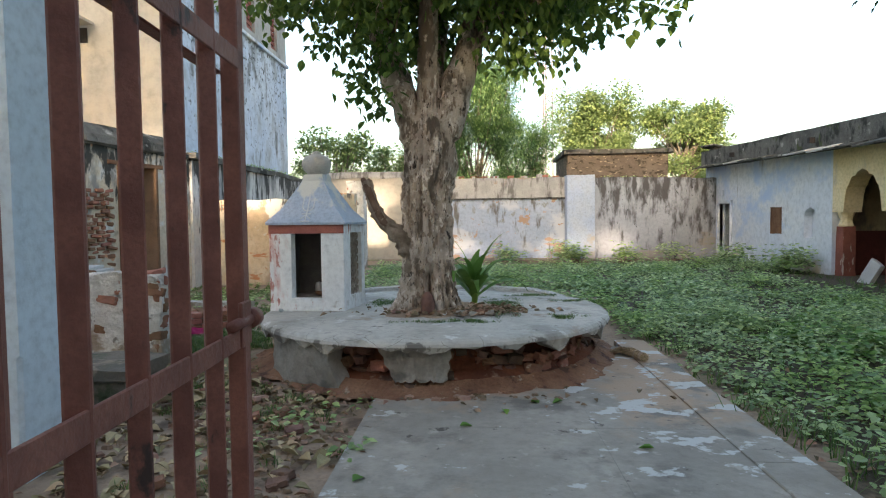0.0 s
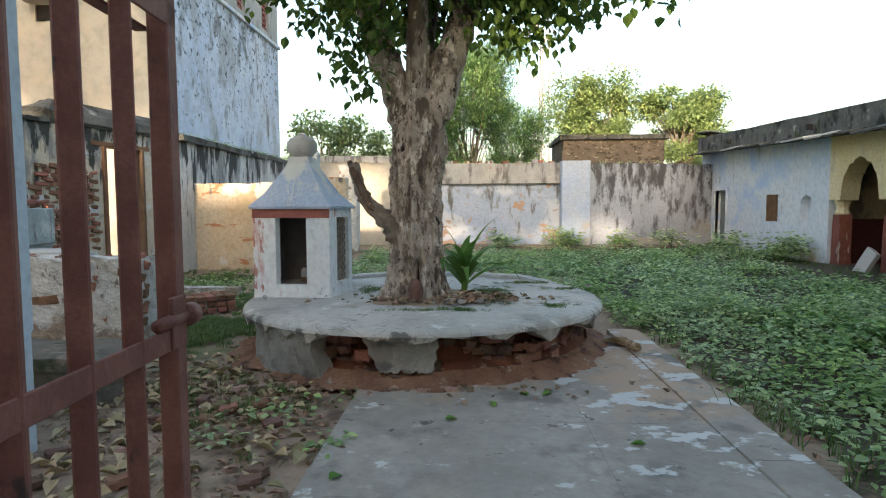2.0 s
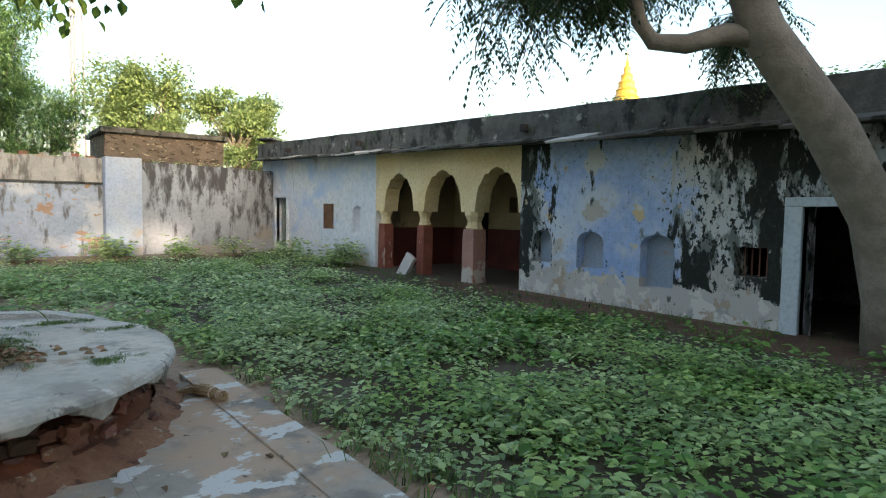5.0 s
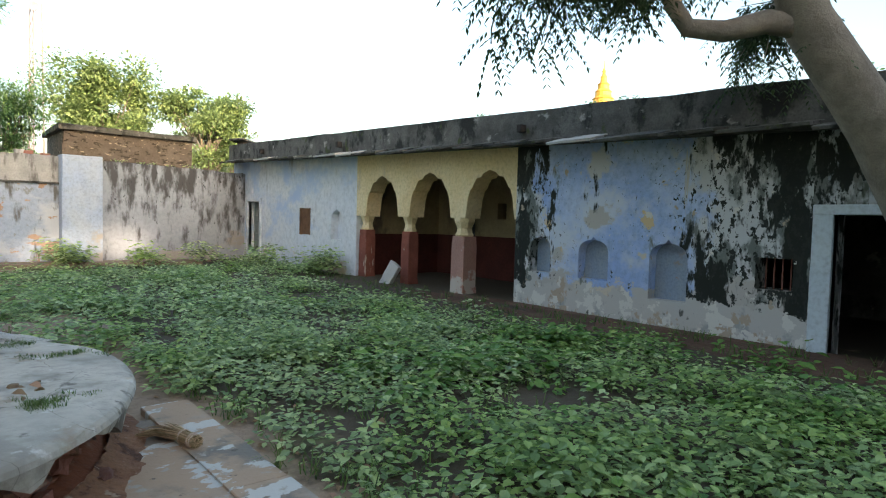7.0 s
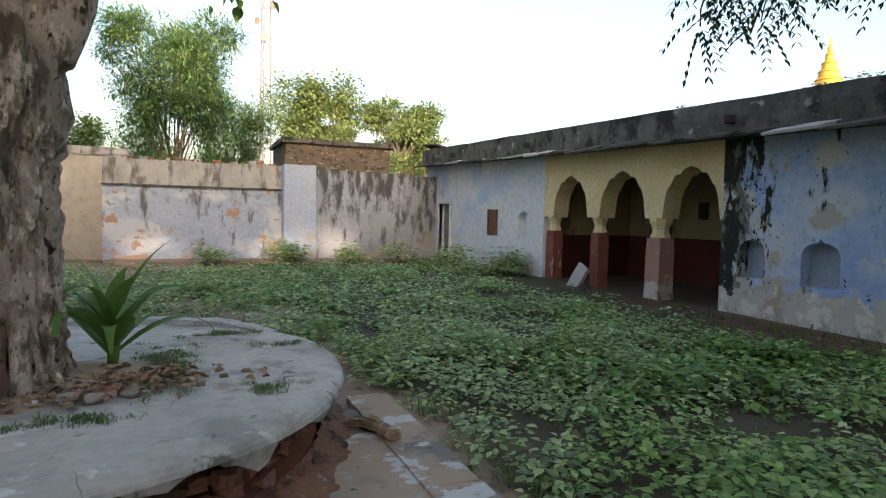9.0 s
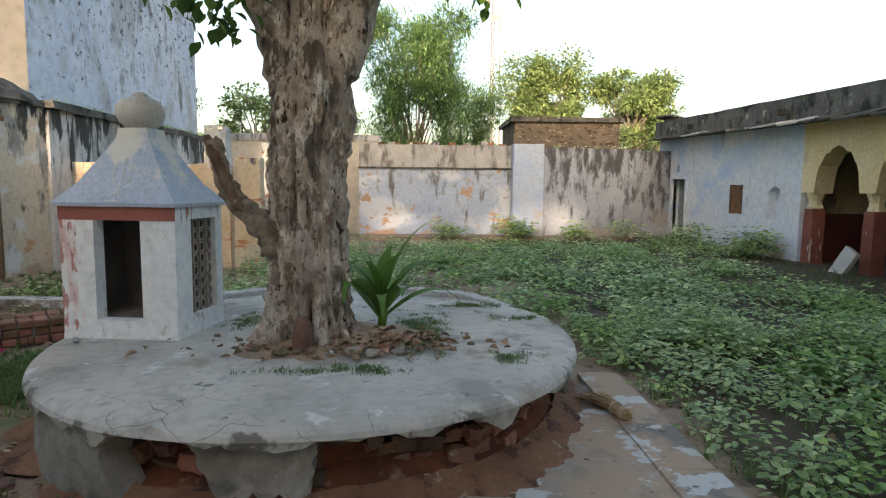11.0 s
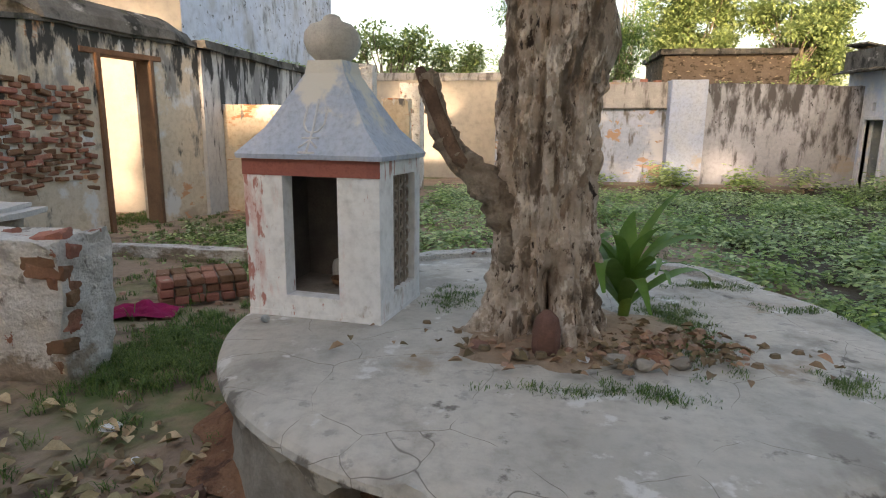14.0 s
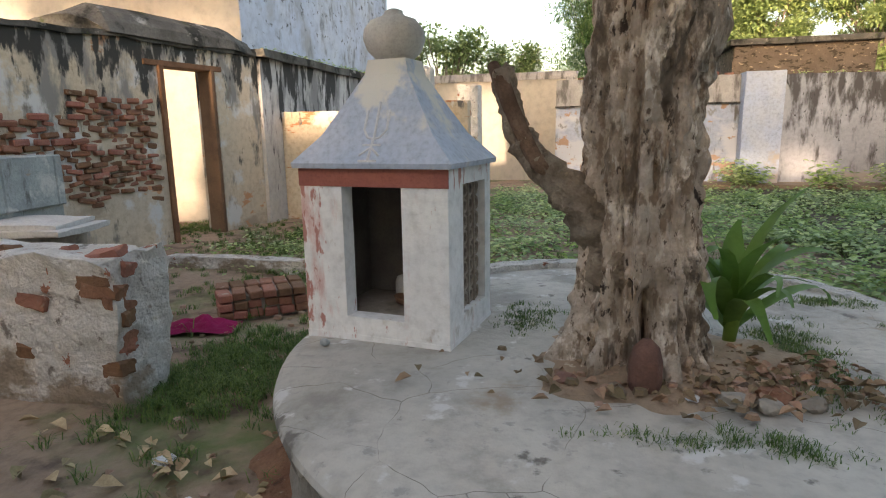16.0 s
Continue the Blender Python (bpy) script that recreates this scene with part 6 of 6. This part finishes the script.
tufts("field_grass", [(rng.uniform(2.1, 8.2), rng.uniform(2.0, 19.0), -0.01) for _ in range(1500)] + blob(2.2, 4.2, 0.12, 1.3, 60, 0) + blob(-0.75, 10.5, 1.4, 1.6, 320, 0), GRASS, "thin grass among the weeds", 8, (0.05, 0.20), 6, 0.004)
clump_plants("yard_weeds", [(*q[:2], 0, 0.7) for q in blob(-4.4, 10.2, 0.8, 0.9, 120, 0) + blob(-1.1, 3.6, 0.25, 0.4, 12, 0) + blob(-0.75, 6.45, 0.12, 0.12, 20, 0)], WEED, "low weeds in the side yard", 9, (0.04, 0.07), (0.06, 0.16), (8, 12))
# broad strap leaved plant at the trunk
plant = thing("strap_leaf_plant", 0.14, 6.0, 0.49, 0, "strap leaved lily plant with arching bright green leaves", "plant")
bm = bmesh.new()
tube(bm, [(0, 0, 0), (0.01, 0, 0.12), (0.02, 0, 0.22)], [0.03, 0.035, 0.028], 10, 0.1)
part("stem", bm, STRAP, plant, smooth=True)
rng2 = random.Random(2)
for i in range(20):
    a = i * 2.4 + rng2.uniform(-0.4, 0.4)
    age = i / 19
    L, wd, lift = rng2.uniform(0.42, 0.70) * (1.05 - 0.15 * age), rng2.uniform(0.022, 0.038), 0.72 + 0.62 * age + rng2.uniform(-0.12, 0.12)
    z0, droop, swing = 0.06 + 0.16 * age, rng2.uniform(0.15, 0.75), rng2.uniform(-0.7, 0.7)
    bm = bmesh.new()
    prev = None
    for k in range(9):
        t = k / 8
        r_ = L * (t * math.cos(lift) + 0.30 * t * t)
        z_ = max(0.05, z0 + L * (t * math.sin(lift) * 1.15 - droop * t ** 3))
        w_ = wd * (0.45 + 1.2 * math.sin(math.pi * min(0.98, 0.12 + 0.86 * t))) * (1 - 0.55 * t * t)
        b = a + swing * t * t
        c = Vector((math.cos(b) * r_, math.sin(b) * r_, z_))
        s_ = Vector((-math.sin(b), math.cos(b), 0.5 * swing)) * w_
        cur = [bm.verts.new(c - s_ + Vector((0, 0, w_ * 0.3))), bm.verts.new(c), bm.verts.new(c + s_ + Vector((0, 0, w_ * 0.3)))]
        if prev:
            bm.faces.new((prev[0], prev[1], cur[1], cur[0]))
            bm.faces.new((prev[1], prev[2], cur[2], cur[1]))
        prev = cur
    part("leaf", bm, STRAP, plant, smooth=True)

# ---------- litter ----------
lv = Leaves("oval")
for cx, cy, sx_, sy_, n, z in ((-0.2, 5.38, 0.45, 0.12, 130, 0.515), (0.25, 5.55, 0.2, 0.15, 160, 0.52), (-1.7, 4.2, 0.6, 0.6, 420, 0.012), (-1.1, 3.0, 0.3, 0.9, 240, 0.012), (-2.6, 3.3, 0.8, 0.8, 260, 0.012), (2.3, 3.6, 0.25, 1.4, 160, 0.0),
                               (6.9, 9.5, 0.7, 2.5, 260, -0.03), (9.6, 12, 0.6, 1.4, 160, -0.075), (-0.1, 4.2, 0.9, 0.12, 60, 0.035)):
    for _ in range(n):
        a = rng.uniform(0, 6.283)
        lv.add(Vector((rng.gauss(cx, sx_), rng.gauss(cy, sy_), z + rng.uniform(0, 0.012))), Vector((math.cos(a), math.sin(a), rng.uniform(-0.1, 0.25))), Vector((rng.uniform(-0.5, 0.5), rng.uniform(-0.5, 0.5), 1)), rng.uniform(0.03, 0.075), 0.3)
tagged(lv.done("leaf_litter", DRY), "dry brown fallen leaves", "leaf litter", kind="stuff")
# stone chips on the soil
vs, fs = [], []
for cx, cy, sx_, sy_, n, s0, s1, z in ((-1.55, 4.2, 0.45, 0.55, 230, 0.012, 0.05, 0.0), (-1.0, 2.8, 0.25, 1.0, 160, 0.01, 0.035, 0.0), (7.4, 11.5, 0.5, 2.0, 130, 0.015, 0.06, -0.09), (9.7, 11.4, 0.7, 1.3, 120, 0.02, 0.08, -0.09),
                                   (0.0, 5.45, 0.4, 0.12, 60, 0.01, 0.035, 0.515), (-2.9, 6.9, 0.5, 0.6, 50, 0.02, 0.05, 0.0), (-0.4, 4.18, 0.5, 0.06, 40, 0.012, 0.05, 0.03), (7.9, 6.2, 0.4, 2.0, 120, 0.012, 0.05, -0.12), (4, 19.6, 2.0, 0.3, 80, 0.03, 0.08, 0.05)):
    for _ in range(n):
        s = rng.uniform(s0, s1)
        c = Vector((rng.gauss(cx, sx_), rng.gauss(cy, sy_), z + s * 0.15))
        k = len(vs)
        a0 = rng.uniform(0, 6.28)
        for zz, m in ((-0.4, 1.0), (0.35, 0.75)):
            for q in range(5):
                a = a0 + q * 1.2566 + rng.uniform(-0.25, 0.25)
                vs.append(tuple(c + Vector((math.cos(a) * m * s, math.sin(a) * m * s * 0.7, zz * s * rng.uniform(0.7, 1.1)))))
        fs += [(k + q, k + (q + 1) % 5, k + 5 + (q + 1) % 5, k + 5 + q) for q in range(5)] + [(k + 5, k + 6, k + 7, k + 8, k + 9)]
CHIP = surf("stone_chips", (0.34, 0.25, 0.18), (0.28, 0.18, 0.12), scale=9, island=0.5, bump=0.5)
tagged(raw("stone_chips", vs, fs, CHIP), "scattered stone and brick chips", "rubble", kind="stuff")

# slab shelter at the far end of the roof and plants on the parapet
tagged(link("roof_slab", boxed(-0.45, 0.45, -0.35, 0.35, 0, 0.06, bev=0.01), PARAPET, matrix=pose(8.9, 21.9, eave(22) + 0.62, 0, 8, 20)), "small dark slab over the roof stair", "slab")
tagged(link("roof_block", boxed(-0.25, 0.25, -0.25, 0.25, 0, 0.16, bev=0.02), ROOMST, matrix=pose(8.95, 21.9, eave(22) + 0.49)), "small masonry block on the roof", "block")
clump_plants("roof_plants", [(8.75 + rng.uniform(-0.1, 0.1), yy + rng.gauss(0, 0.10), eave(yy) + 0.5, 0.7) for yy in (7.6, 6.9, 10.1, 3.9, 3.3) for _ in range(7)], WEED, "small plants rooted in the parapet", 31, (0.04, 0.07), (0.08, 0.26), (7, 11))
clump_plants("wall_plants", [(-6.05 + rng.uniform(-0.15, 0.15), rng.uniform(12.6, 20), 2.9, 0.6) for _ in range(70)] + [(rng.uniform(-1, 7), 20.5 + rng.uniform(-0.1, 0.1), 2.82, 0.4) for _ in range(24)], WEED, "weeds rooted on the wall tops", 32, (0.05, 0.09), (0.08, 0.24), (7, 11))
for k in range(26):
    bm = boxed(-0.06, 0.06, -0.04, 0.04, 0, rng.uniform(0.03, 0.06), bev=0.01, rough=0.008, cuts=1)
    tagged(link("rubble_stone", bm, STONE if k % 3 else BRICK, matrix=pose(rng.uniform(-2.4, -0.8), rng.uniform(2.6, 5.0), 0, rng.uniform(-10, 10), rng.uniform(-10, 10), rng.uniform(0, 180))), "loose brown stone on the yard soil", "stone", "loose stones")

lv = Leaves("oval")
for x, y, a in ((0.05, 3.55, 0.4), (0.62, 4.05, 2.2), (0.80, 4.12, 3.6), (-0.48, 2.7, 1.0), (0.35, 3.9, 5.0), (1.2, 3.2, 2.8), (-0.1, 2.4, 4.2)):
    lv.add(Vector((x, y, 0.04)), Vector((math.cos(a), math.sin(a), 0.12)), Vector((0.2, 0.1, 1)), 0.09, 0.25)
tagged(lv.done("fallen_leaves", STRAP), "fallen green leaves on the paving", "leaves", kind="stuff")
# pale fallen leaves on the soil left of the paving
PALELEAF = surf("pale_dry_leaf", (0.50, 0.42, 0.25), (0.36, 0.27, 0.15), scale=9, island=0.4, bump=0.2)
rng = random.Random(404)
lv = Leaves("oval")
for _ in range(820):
    x, y = rng.gauss(-1.8, 0.9), rng.uniform(1.2, 5.4)
    if x > -0.68 or (x + 0.2) ** 2 + (y - 5.93) ** 2 < 1.9 ** 2:
        continue
    a = rng.uniform(0, 6.283)
    z = 0.012 + max(0.0, 0.045 * noise.noise(Vector((x * 0.7, y * 0.7, 0))))
    lv.add(Vector((x, y, z + rng.uniform(0, 0.015))), Vector((math.cos(a), math.sin(a), rng.uniform(-0.1, 0.25))), Vector((rng.uniform(-0.4, 0.4), rng.uniform(-0.4, 0.4), 1)), rng.uniform(0.05, 0.125), 0.3)
tagged(lv.done("fallen_leaves", PALELEAF), "pale dry leaves fallen on the bare soil", "leaves", kind="stuff")
